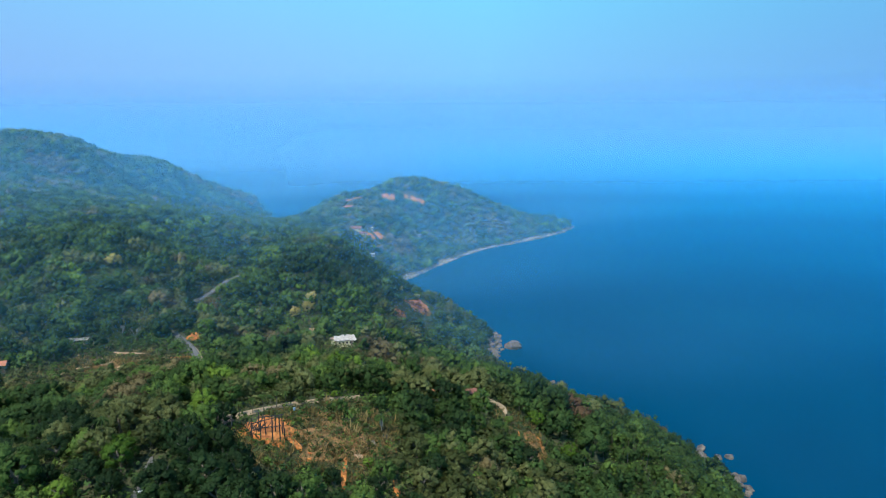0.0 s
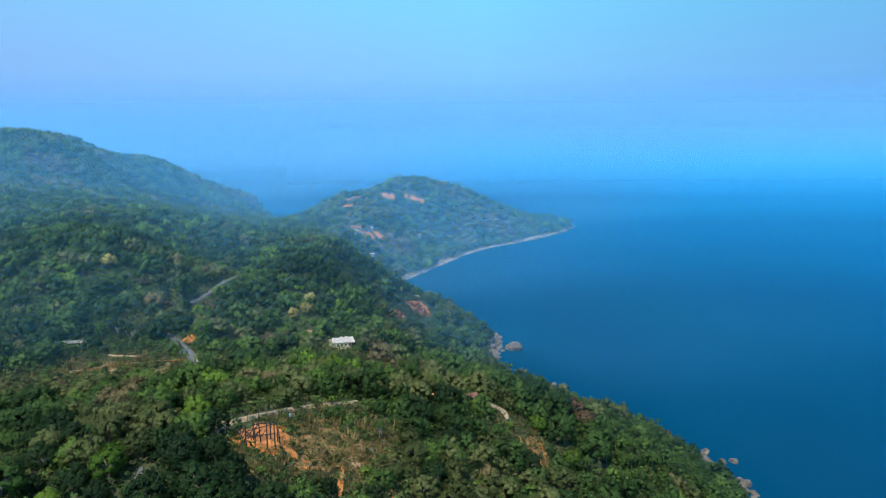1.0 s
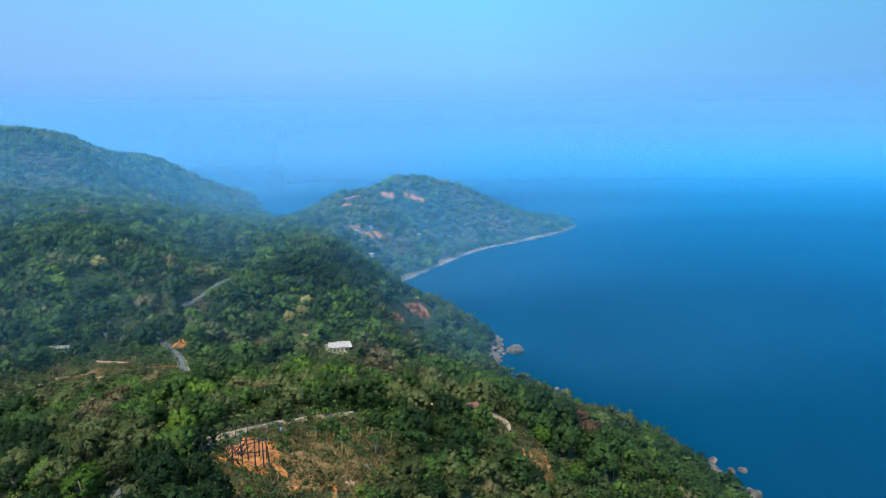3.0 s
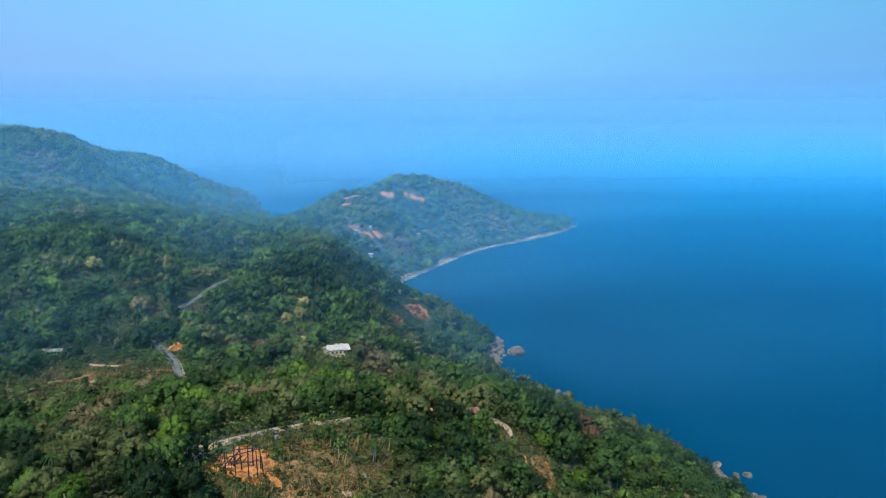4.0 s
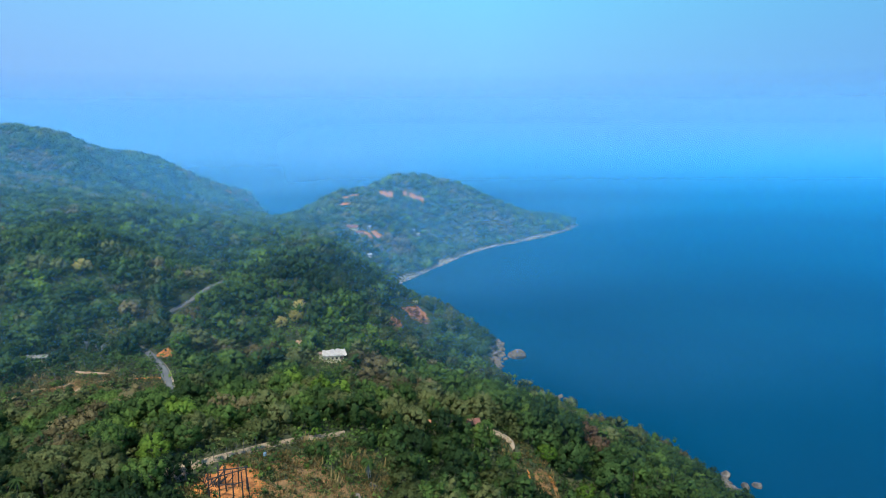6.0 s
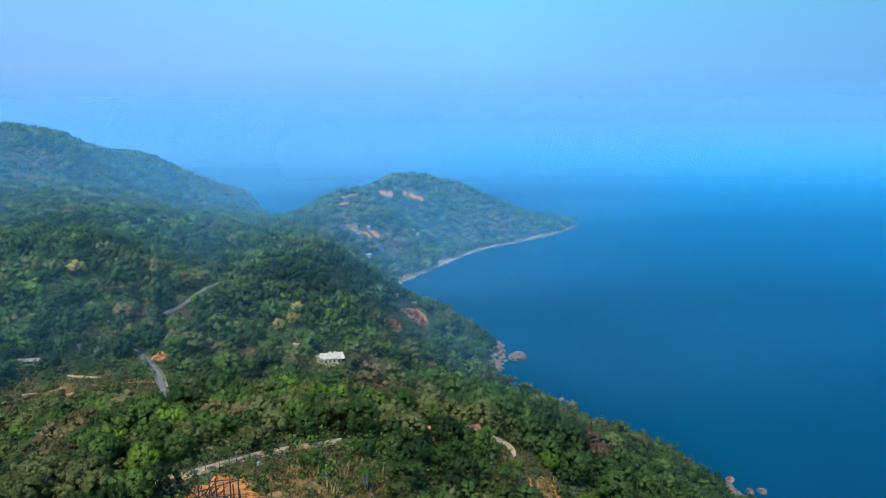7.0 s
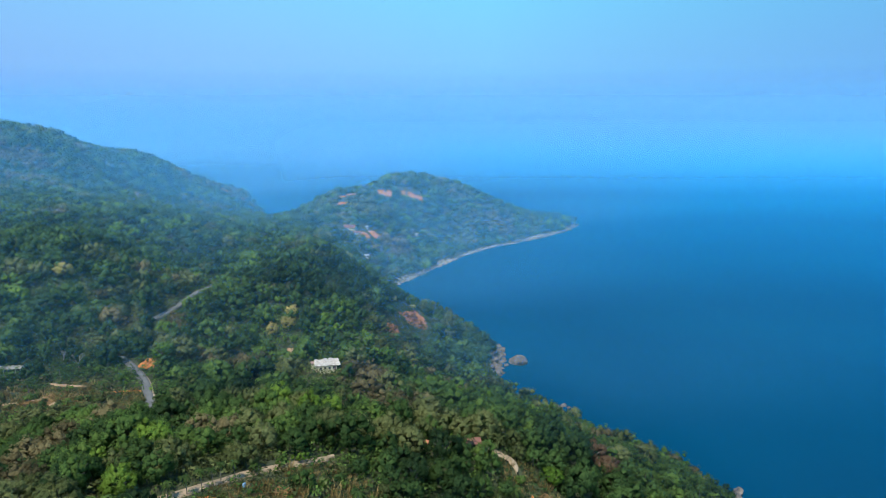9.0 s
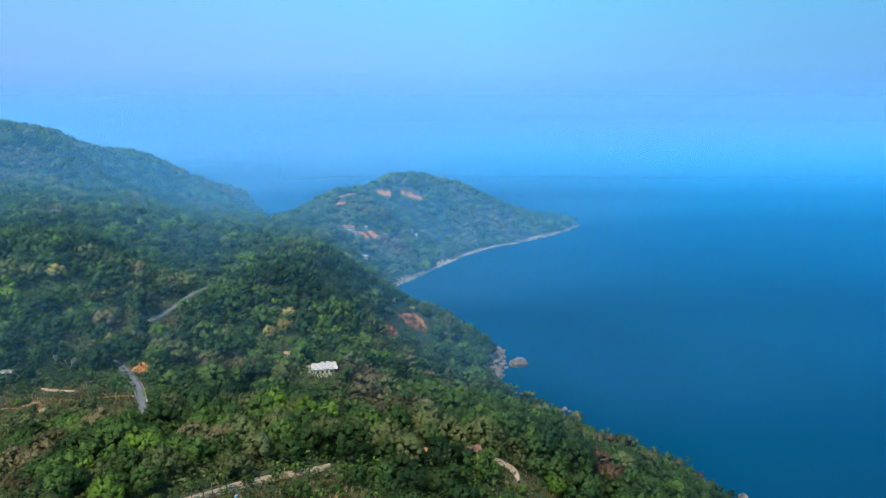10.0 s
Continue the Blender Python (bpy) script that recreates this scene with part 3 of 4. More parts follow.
# yards round the buildings: middle, radius
YARDS = [(-111, 258, 3.5), (-112.5, 262, 2.5), (-106, 251, 2.5), (-105, 245, 3), (-122, 270, 3.5), (-119, 274, 3.5), (-126, 265, 3), (-123, 277, 3), (-118, 263, 3), (25, 212, 4.5), (21, 217, 4), (28.5, 211, 3.5), (25, 206, 3), (-57, 158, 3.0), (-52, 164, 4),  (-46, 170, 3.5), (-40, 176, 3.5), (-34, 182, 4), (-30, 187, 4), (-27, 191, 3.5), (-109, 246, 3.5), (-104, 237, 3), (-100, 230, 2.5), (-115, 258, 3), (-46.5, 137, 5), (-41, 139, 3.5), (-12, 400, 6), (-8, 410, 5), (-20, 398, 6.5), (-22, 390, 4.5), (-31, 370, 4), (-50, 142, 4.5), (-45, 142, 3.5), (-53.5, 312, 7.5), (-62, 313, 4.5), (-52, 303, 6), (-51, 296, 4), (-53, 291, 3), (-50.6, 151, 6), (-47, 146, 3.5), (-42, 146, 3), (-61.4, 153.6, 2.0), (10.5, 220, 3), (-5, 217, 2), (-174, 268, 4), (-197, 246, 4), (-207, 262, 4),
         (-107, 720, 8), (-98, 714, 6), (-92, 709, 6), (-45, 166, 2), (-68.5, 121, 3.5), (-69.8, 126.5, 3), (-71.5, 131, 2.5)]


def clear_of_soil(x, y, grow=1.0):
    keep = np.ones(len(x), bool)
    for bx, by, r in YARDS:
        keep &= np.hypot(x - bx, y - by) > r
    for bx, by, rx, ry, turn, gap in BARE:
        c, s = math.cos(radians(turn)), math.sin(radians(turn))
        u, w = (x - bx) * c + (y - by) * s, -(x - bx) * s + (y - by) * c
        keep &= (u / rx) ** 2 + (w / ry) ** 2 > (gap * grow) ** 2
    return keep


# open places with low scrub only: middle, radii
SCRUB = [(-38, 171, 7, 6), (-45, 142, 9, 4), (-44, 166, 9, 6), (-168, 252, 8, 5), (-52.5, 303, 6, 8), (-33, 156, 13, 15), (-50, 151, 10, 8), (-24, 165, 9, 9), (34, 202, 4, 9), (-150, 252, 22, 8), (-60, 322, 6, 5), (-116, 246, 5, 10), (-19, 399, 10, 17), (-33, 180, 7, 6), (-26, 182, 9, 8), (-20, 175, 8, 7), (24, 211, 7, 7), (-26, 148, 8, 8), (-40, 148, 7, 5)]


def in_scrub(x, y):
    hit = np.zeros(len(x), bool)
    for cx, cy, rx, ry in SCRUB:
        hit |= ((x - cx) / rx) ** 2 + ((y - cy) / ry) ** 2 < 1 + 0.35 * vnoise(x, y, 5, 31)
    return hit


def open_to_bay(x, y):
    """Leaves out the far sides of the ridges."""
    z, keep = height(x, y) + 13, np.ones(len(x), bool)
    for ex, ey in ((0.0, 10.0), (0.0, 40.0)):
        seen = np.ones(len(x), bool)
        for t in np.linspace(0.25, 0.97, 34):
            seen &= height(ex + (x - ex) * t, ey + (y - ey) * t) < 163 + (z - 163) * t
        keep = keep & seen if ex > 0 else (seen if ey < 20 else keep | seen)
    return keep


def scatter(x0, x1, y0, y1, step):
    gx, gy = np.meshgrid(np.arange(x0, x1, step), np.arange(y0, y1, step))
    x = gx.ravel() + rng.uniform(-0.45, 0.45, gx.size) * step
    y = gy.ravel() + rng.uniform(-0.45, 0.45, gx.size) * step
    k = (x > -0.77 * (y + 12) - 12) & (x < 0.77 * (y + 12) + 12)
    x, y = x[k], y[k]
    k = open_to_bay(x, y)
    x, y = x[k], y[k]
    k = inland(x, y) > 5 + 3 * vnoise(x, y, 9, 41) + np.where((y > 396) & (y < 478) & (x > 0), 3, 0)
    return x[k], y[k]


# open places that the woods keep low before them, towards the sea: roads, clearings and yards
OPENINGS = [(p[0], p[1], 1.5) for line, width in ROADS[:5] for p in line[::2] if (p[1] < 215 and p[0] > -60) or 256 < p[1] < 274 or 328 < p[1] < 349 or 374 < p[1] < 379] + [(-124, 277, 3), (-146, 258, 8), (-54, 303, 6), (-60, 305, 4), (-18, 406, 8), (-27, 384, 4),
            (-50, 155, 8), (-174, 269, 1.5), (-31, 157, 13), (34, 202, 4), (-22, 165, 9), (-82.7, 343, 4), (-88, 340, 4), (-190, 333, 5), (-19, 413, 8)]
OPENINGS += [(-86, 748, 11), (-94, 738, 6), (-108, 724, 8), (-99, 718, 5), (-79, 661, 4), (-34, 798, 4)] + [(b[0], b[1], 0.7 * b[2]) for b in BARE if b[1] > 800]


def low_before_openings(x, y, size, tall=2.0):
    """The greatest crown radius that leaves each opening in the wood free of tall trees in front of it."""
    most = np.full(len(x), 99.0)
    for ox, oy, r in OPENINGS:
        ux, uy = 0.3 - ox, 30.0 - oy
        far = math.hypot(ux, uy)
        ux, uy = ux / far, uy / far
        slope = (163.0 - float(height(ox, oy))) / far
        u, w = (x - ox) * ux + (y - oy) * uy, np.abs((x - ox) * uy - (y - oy) * ux)
        z = float(height(ox, oy)) + slope * np.maximum(u - r, 0) - height(x, y)
        before = (u > -r) & (u < 45) & (w < r + size * 0.8)
        most = np.where(before, np.minimum(most, np.maximum(z, 0) / tall), most)
    return most


KINDS = ["dark", "green", "bright", "olive", "dry", "yellow", "straw"]
# stands of one kind: middle, radius, kind
STANDS = [(-50, 180, 11, 3), (-62, 176, 8, 3), (-74, 146, 8, 3), (-80, 152, 6, 3), (22, 222, 9, 3), (-16, 216, 9, 3), (-30, 212, 8, 3), (14, 231, 8, 3), (-13, 157, 7, 3),
          (-96, 164, 7, 4), (-29, 304, 12, 4), (-131, 242, 9, 3), (-78, 170, 7, 3), (-15, 254, 9, 4), (-38, 226, 7, 2), (-54, 238, 8, 2)]
WOODS = [(-62, 196, 7, 1), (-88, 133, 6, 1), (1, 205, 9, 0), (-8, 193, 8, 0), (3, 183, 8, 0), (-55, 134, 13, 0), (-50, 122, 10, 0), (-78, 380, 22, 0),
         (-60, 395, 20, 0), (-82, 222, 9, 0), (30, 190, 7, 0), (76, 220, 7, 0), (-66, 250, 10, 3), (-100, 254, 9, 1), (-145, 229, 10, 3)]
WOODS += [(-112, 146, 10, 0), (-96, 138, 7, 0), (-112, 163, 9, 0), (-126, 170, 9, 0), (-100, 150, 8, 0), (-38, 127, 10, 0), (-30, 132, 7, 0), (-64, 128, 12, 0), (-48, 112, 14, 0), (-20, 134, 6, 1), (-390, 1100, 26, 4), (-365, 1130, 16, 4), (-430, 1030, 26, 4), (-330, 800, 20, 3), (-72, 700, 16, 4), (-55, 745, 22, 4), (-100, 800, 22, 3), (30, 900, 24, 3),
          (-20, 840, 22, 3), (90, 930, 22, 4), (-560, 880, 22, 3), (-500, 760, 26, 4)]
STANDS += WOODS + [(-76, 151, 4.5, 4), (-97, 139.5, 4.5, 4), (-83, 146, 6, 3), (-110, 190, 7, 4), (-118, 205, 6, 4), (12, 345, 9, 4), (26, 350, 8, 4), (-75, 141, 6, 3), (-73, 149, 5, 3), (-56, 203, 9, 3), (-66, 200, 6, 4), (-30, 255, 7, 4), (-95, 300, 9, 4)]


def species(x, y):
    """The kind of tree at each place: stands of like trees, with strays."""
    a = vnoise(x, y, 38, 51) + 0.5 * vnoise(x, y, 15, 52) + rng.normal(0, 0.6, len(x))
    dry = vnoise(x, y, 30, 53) + rng.normal(0, 0.4, len(x))
    k = np.where(a > -0.28, 1, 0)
    k = np.where(a > 1.3, 2, k)
    k = np.where(dry > np.where(y < 300, 0.50, 0.6), 3, k)
    k = np.where(dry > 1.2, 4, k)
    open_ground = in_scrub(x, y) & (y < 300)
    k = np.where(open_ground, rng.choice([6, 6, 6, 6, 6, 3, 3, 1, 1, 0, 4], len(x)), k)
    terraces = (((x + 150) / 42) ** 2 + ((y - 243) / 19) ** 2 < 1 + 0.4 * vnoise(x, y, 12, 62)) & ~open_ground
    k = np.where(terraces, rng.choice([3, 3, 3, 4, 1, 1, 0], len(x)), k)
    for sx, sy, sr, kind in STANDS:
        here = np.hypot(x - sx, y - sy) < sr * (1 + 0.3 * vnoise(x, y, 6, 54))
        k = np.where(here & ~open_ground & (rng.uniform(size=len(x)) < 0.88), kind, k)
    return k


def plant(x, y, size, lift, forms, group, kind=None):
    """Joined trees, one mesh for each kind of leaf."""
    z = height(x, y)
    kind = species(x, y) if kind is None else kind
    form = rng.integers(0, len(forms), len(x))
    spin = rng.uniform(0, 6.283, len(x))
    tall = rng.uniform(0.8, 1.15, len(x))
    shade = rng.uniform(0, 1, len(x))
    for k, name in enumerate(KINDS):
        vs, fs, ts, os, n = [], [], [], [], 0
        for q, (v, f, o) in enumerate(forms):
            m = np.where((kind == k) & (form == q))[0]
            if not len(m):
                continue
            c, s = np.cos(spin[m])[:, None], np.sin(spin[m])[:, None]
            r = size[m][:, None]
            px = x[m][:, None] + r * (v[:, 0] * c - v[:, 1] * s)
            py = y[m][:, None] + r * (v[:, 0] * s + v[:, 1] * c)
            pz = (z + lift * size)[m][:, None] + r * tall[m][:, None] * v[:, 2]
            vs.append(np.stack([px, py, pz], -1).reshape(-1, 3))
            fs.append((f[None] + (np.arange(len(m)) * len(v))[:, None, None]).reshape(-1, 3) + n)
            ts.append(np.repeat(shade[m], len(v)))
            os.append(np.stack([o[:, 0] * c - o[:, 1] * s, o[:, 0] * s + o[:, 1] * c, np.broadcast_to(o[:, 2], px.shape)], -1).reshape(-1, 3))
            n += len(m) * len(v)
        if vs:
            ob = mesh_object(group, np.concatenate(vs), np.concatenate(fs), LEAF[name])
            ob.data.attributes.new("tone", "FLOAT", "POINT").data.foreach_set("value", np.concatenate(ts).astype(np.float32))
            outward(ob, np.concatenate(os))
            tagged(ob, {"dark": "dense dark green broadleaf trees", "green": "dense mid-green broadleaf trees", "bright": "fresh bright green trees",
                        "olive": "dusty olive-green trees and bamboo", "dry": "dry brown leafless-looking trees", "yellow": "yellow flowering trees", "straw": "dry straw-coloured grass and weeds"}[name] + " on the hillside",
                   "trees", kind="stuff")


# the trees nearest to the flight, one by one
def tree_mesh(seed):
    return crown(42, 56, 0.043, 0.72 + 0.05 * (seed % 6), seed, False)


def trunk_bmesh(seed, r=1.0):
    g = random.Random(seed)
    bm = bmesh.new()
    rod(bm, (0, 0, -1.9), (0.03, 0.02, -0.35), 0.085, 0.06, 8)
    for k in range(5):
        a = 6.283 * k / 5 + g.uniform(-0.4, 0.4)
        mid = (0.25 * math.cos(a), 0.25 * math.sin(a), -0.05 + g.uniform(-0.1, 0.1))
        rod(bm, (0.03, 0.02, -0.4), mid, 0.05, 0.035, 6)
        rod(bm, mid, (0.6 * math.cos(a), 0.6 * math.sin(a), 0.25 + g.uniform(-0.1, 0.2)), 0.035, 0.012, 5)
    return bm


def tree_kind(name, leaf, label, seed):
    root = tagged(new("tree"), label, "tree", "hillside trees")
    part("trunk", trunk_bmesh(seed), BARK, root)
    v, f, o = tree_mesh(seed)
    leaves = mesh_object("crown", v, f, LEAF[leaf], root)
    leaves.data.attributes.new("tone", "FLOAT", "POINT").data.foreach_set("value", np.full(len(v), 0.05 if leaf == "dark" else (seed * 0.37) % 0.8, np.float32))
    outward(leaves, o)
    return root


LABELS = {"russet": "russet-brown withering tree on the slope", "dark": "large dark green broadleaf tree on the slope", "green": "mid-green broadleaf tree on the slope", "bright": "fresh bright green leafy tree on the slope",
          "olive": "dusty olive-green tree on the slope", "dry": "dry brownish tree on the slope", "yellow": "tree in full yellow blossom"}

# trees that stand out: place, crown radius, leaf
SINGLE = [(55, 236, 5.0, "russet"), (58, 230, 4.6, "russet"), (60, 224, 3.6, "russet"), (-171, 262.5, 2.6, "green"), (-178.5, 263, 2.2, "olive"), (-48.5, 306, 2.4, "green"), (-58.5, 306.5, 2.8, "olive"), (0.6, 209, 6.2, "dark"), (-7, 194, 5.2, "dark"), (3, 184, 5.0, "dark"), (30, 190, 4.4, "dark"), (35.8, 213, 3.8, "bright"), (47, 203, 3.6, "bright"),
          (-36.4, 186.6, 1.9, "bright"), (-40.8, 182.6, 1.9, "green"), (-46.2, 177.6, 1.7, "green"), (24.6, 207.2, 1.9, "green"), (-57, 139, 4.6, "dark"), (-50, 130, 5.6, "dark"), (-74, 137, 4.6, "olive"), (-72.5, 146, 4.2, "olive"), (-80, 134, 3.4, "bright"), (-40, 126, 5.0, "dark"), (-64, 119, 5.5, "dark"), (-63, 133, 6.0, "dark"), (-55, 124, 6.0, "dark"), (-46, 119, 5.2, "dark"), (-77, 128, 4.8, "bright"),
          (-84.5, 117, 3.4, "bright"), (-96, 120, 6.4, "green"), (-34, 129, 5.0, "green"), (-131, 312, 5.5, "bright"), (-118, 280, 4.5, "bright"), (80, 254, 5.6, "olive"),
          (-81.5, 344, 4.4, "yellow"), (-81, 352, 3.6, "yellow"), (-88.5, 339, 4.0, "yellow"), (-190, 333, 5.4, "yellow"), (-19, 420, 2.2, "yellow"), (-32, 415, 3.2, "yellow"), (-134, 275, 3.6, "olive")]
x, y = scatter(-260, 170, 70, 345, 6.8)
k = clear_of_ways(x, y, 1.2) & clear_of_soil(x, y) & ~in_scrub(x, y)
x, y = x[k], y[k]
size = 3.9 + 1.4 * vnoise(x, y, 26, 61) + rng.uniform(-0.9, 1.2, len(x))
size = np.where((x > 45) & (y < 290), size * 0.78, size)
size = np.clip(size, 1.9, 5.6)
terraces = ((x + 150) / 42) ** 2 + ((y - 243) / 19) ** 2 < 1 + 0.4 * vnoise(x, y, 12, 62)
size = np.where(terraces, size * 0.55, size)
giant = np.where(rng.uniform(size=len(x)) < 0.15)[0]
gone = np.zeros(len(x), bool)
for i in giant:
    if not gone[i] and x[i] < 60 and y[i] > 165 and not terraces[i]:
        size[i] = rng.uniform(5.4, 7.4)
        close = np.hypot(x - x[i], y - y[i]) < size[i] * 0.85
        close[i] = False
        gone |= close
x, y, size = x[~gone], y[~gone], size[~gone]
for tx, ty, tr, _ in SINGLE:
    k = np.hypot(x - tx, y - ty) > tr * 0.8
    x, y, size = x[k], y[k], size[k]
size = np.minimum(size, low_before_openings(x, y, size))
k = size > 0.9
x, y, size = x[k], y[k], size[k]
near = np.where((y > 98) & (y < 200) & (np.abs(x) < 0.8 * (y + 8)))[0]
near = near[np.argsort(y[near])][:280]
MODELS = {}
zs, kinds = height(x, y), species(x, y)
for i in near:
    name = KINDS[3 if kinds[i] == 4 and y[i] < 160 else kinds[i]]
    key = (name, int(rng.integers(0, 3)))
    if key not in MODELS:
        MODELS[key] = [tree_kind(name, name, LABELS[name], 100 + 7 * len(MODELS)), False]
    r = float(size[i])
    m = pose(float(x[i]), float(y[i]), float(zs[i] + 0.85 * r), 0, 0, float(rng.uniform(0, 360)))
    model = MODELS[key]
    if not model[1]:
        model[0].matrix_world = m @ Matrix.Diagonal((r, r, r, 1))
        model[1] = True
    else:
        t = copy_thing(model[0], m)
        t.scale = (r * float(rng.uniform(0.9, 1.1)), r, r * float(rng.uniform(0.9, 1.15)))
for n_single, (tx, ty, r, name) in enumerate(SINGLE):
    m = pose(tx, ty, float(height(tx, ty)) + 0.95 * r, 0, 0, 40 * n_single)
    key = (name, n_single % 3)
    if key not in MODELS:
        MODELS[key] = [tree_kind(name, name, LABELS[name], 100 + 7 * len(MODELS)), False]
        MODELS[key][0].matrix_world = m @ Matrix.Diagonal((r, r, r, 1))
    else:
        copy_thing(MODELS[key][0], m).scale = (r, r, r)
TREES_X, TREES_Y, TREES_R = [list(a) for a in (x, y, size)]
rest = np.ones(len(x), bool)
rest[near] = False
big = rest & (size > 4.9) & (y < 270)
plant(x[big], y[big], size[big], 0.85, FORMS["big"], "forest")
rest &= ~big
fair = rest & (y > 238)
plant(x[fair], y[fair], size[fair], 0.88, FORMS["fair"], "forest")
rest &= ~fair
plant(x[rest], y[rest], size[rest], 0.88, FORMS["fine"], "forest")

x, y = scatter(-470, 120, 345, 560, 6.5)
k = clear_of_ways(x, y, 1.5) & clear_of_soil(x, y) & ~in_scrub(x, y)
x, y = x[k], y[k]
size = np.clip(4.4 + 1.3 * vnoise(x, y, 30, 61) + rng.uniform(-1.0, 1.3, len(x)), 2.2, 6.2)
size = np.minimum(size, low_before_openings(x, y, size))
k = size > 1.2
x, y, size = x[k], y[k], size[k]
plant(x, y, size, 0.75, FORMS["middle"], "forest")
TREES_X += list(x)
TREES_Y += list(y)
TREES_R += list(size)

x, y = scatter(-1100, 260, 560, 1330, 8.2)
k = clear_of_soil(x, y)
x, y = x[k], y[k]
size = np.clip(5.4 + 1.4 * vnoise(x, y, 40, 61) + rng.uniform(-1.4, 1.8, len(x)), 3.0, 8.2)
size = np.minimum(size, low_before_openings(x, y, size, 1.5))
k = size > 1.5
x, y, size = x[k], y[k], size[k]
plant(x, y, size, 0.6, FORMS["coarse"], "far_forest")

def off_clay(x, y):
    keep = np.ones(len(x), bool)
    for bx, by, rx, ry, turn, gap in BARE:
        if (rx, ry) in ((13, 15), (8, 8), (4, 9), (17, 6), (8, 5)):
            continue
        c, s = math.cos(radians(turn)), math.sin(radians(turn))
        u, w = (x - bx) * c + (y - by) * s, -(x - bx) * s + (y - by) * c
        keep &= (np.hypot(u / rx, w / ry) > 0.8) | (rng.uniform(size=len(x)) < (0.3 if min(rx, ry) < 2.1 else 0.07))
    return keep


gx, gy = np.meshgrid(np.arange(-190, 170, 8.0), np.arange(-130, 106, 8.0))
x, y = gx.ravel() + rng.uniform(-3.5, 3.5, gx.size), gy.ravel() + rng.uniform(-3.5, 3.5, gx.size)
k = (inland(x, y) > 8) & ((y < 70) | (np.abs(x) > 0.77 * (y + 12) + 12)) & clear_of_ways(x, y, 1.5)
x, y = x[k], y[k]
plant(x, y, rng.uniform(3.2, 5.6, len(x)), 1.0, FORMS["coarse"], "forest")

# low scrub in the open places, along the ways and in the gaps between crowns
FORMS["tuft"] = [crown(4, 8, 0.24, 0.9, q, False, False) for q in range(31, 36)]
FORMS["grass"] = [grass(22, q) for q in range(41, 46)]
cover = np.zeros((500, 500), bool)
cu, cv = np.meshgrid(np.arange(500) - 270.0, np.arange(500) + 60.0)
for tx, ty, tr in zip(TREES_X, TREES_Y, TREES_R):
    a, b = int(tx + 270), int(ty - 60)
    w = int(tr * 0.6)
    if 8 < a < 492 and 8 < b < 492:
        cover[b - w:b + w + 1, a - w:a + w + 1] |= np.hypot(cu[b - w:b + w + 1, a - w:a + w + 1] - tx, cv[b - w:b + w + 1, a - w:a + w + 1] - ty) < tr * 0.6
sx, sy = scatter(-255, 150, 98, 420, 1.65)
hidden = cover[np.clip(sy - 60, 0, 499).astype(int), np.clip(sx + 270, 0, 499).astype(int)]
k = ~hidden & clear_of_ways(sx, sy, 0.8)
k &= off_clay(sx, sy)
k &= ~in_scrub(sx, sy) & (rng.uniform(size=len(sx)) < 0.78)
sx, sy = sx[k], sy[k]
plant(sx, sy, rng.uniform(1.0, 2.3, len(sx)), 0.35, FORMS["tuft"], "scrub")
sx, sy = scatter(-200, 60, 130, 425, 1.0)
k = in_scrub(sx, sy) & clear_of_ways(sx, sy, 0.3) & (vnoise(sx, sy, 3, 71) + rng.uniform(-0.7, 0.7, len(sx)) > -0.85)
k &= off_clay(sx, sy)
sx, sy = sx[k], sy[k]
sr = rng.uniform(0.35, 0.95, len(sx)) * np.where(rng.uniform(size=len(sx)) < 0.07, 2.0, 1.0)
kinds = species(sx, sy)
straw = kinds == 6
plant(sx[straw], sy[straw], sr[straw] * 1.25, 0.25, FORMS["grass"], "dry_grass", kinds[straw])
plant(sx[~straw], sy[~straw], sr[~straw] * 1.2, 0.35, FORMS["tuft"], "scrub", kinds[~straw])

# bushes that have come up on the dry slopes
sx, sy = scatter(-175, 45, 132, 300, 4.6)
k = in_scrub(sx, sy) & clear_of_ways(sx, sy, 1.0) & off_clay(sx, sy) & (vnoise(sx, sy, 9, 72) > -0.35)
sx, sy = sx[k], sy[k]
sr = rng.uniform(0.9, 2.0, len(sx))
sr = np.minimum(sr, np.maximum(low_before_openings(sx, sy, sr), 0.8))
plant(sx, sy, sr, 0.6, FORMS["fine"], "bushes", rng.choice([0, 1, 1, 3, 0, 2, 3], len(sx)))

# reddish dry bushes on the clay scars above the bay
g = random.Random(33)
for k in range(34):
    bx, by = (-18 + g.gauss(0, 4.0), 408 + g.gauss(0, 6)) if k < 25 else (-29 + g.gauss(0, 2.0), 378 + g.gauss(0, 4))
    r = g.uniform(0.8, 1.9)
    v, f, o = FORMS["middle"][k % 6]
    bush = mesh_object("bush", v, f, LEAF["rust"])
    outward(bush, o)
    bush.matrix_world = pose(bx, by, float(height(bx, by)) + 0.5 * r, 0, 0, 47 * k) @ Matrix.Diagonal((r, r, r * 0.8, 1))
    tagged(bush, "rust-red dry bush on the clay scar", "bush", "rust-red bushes")


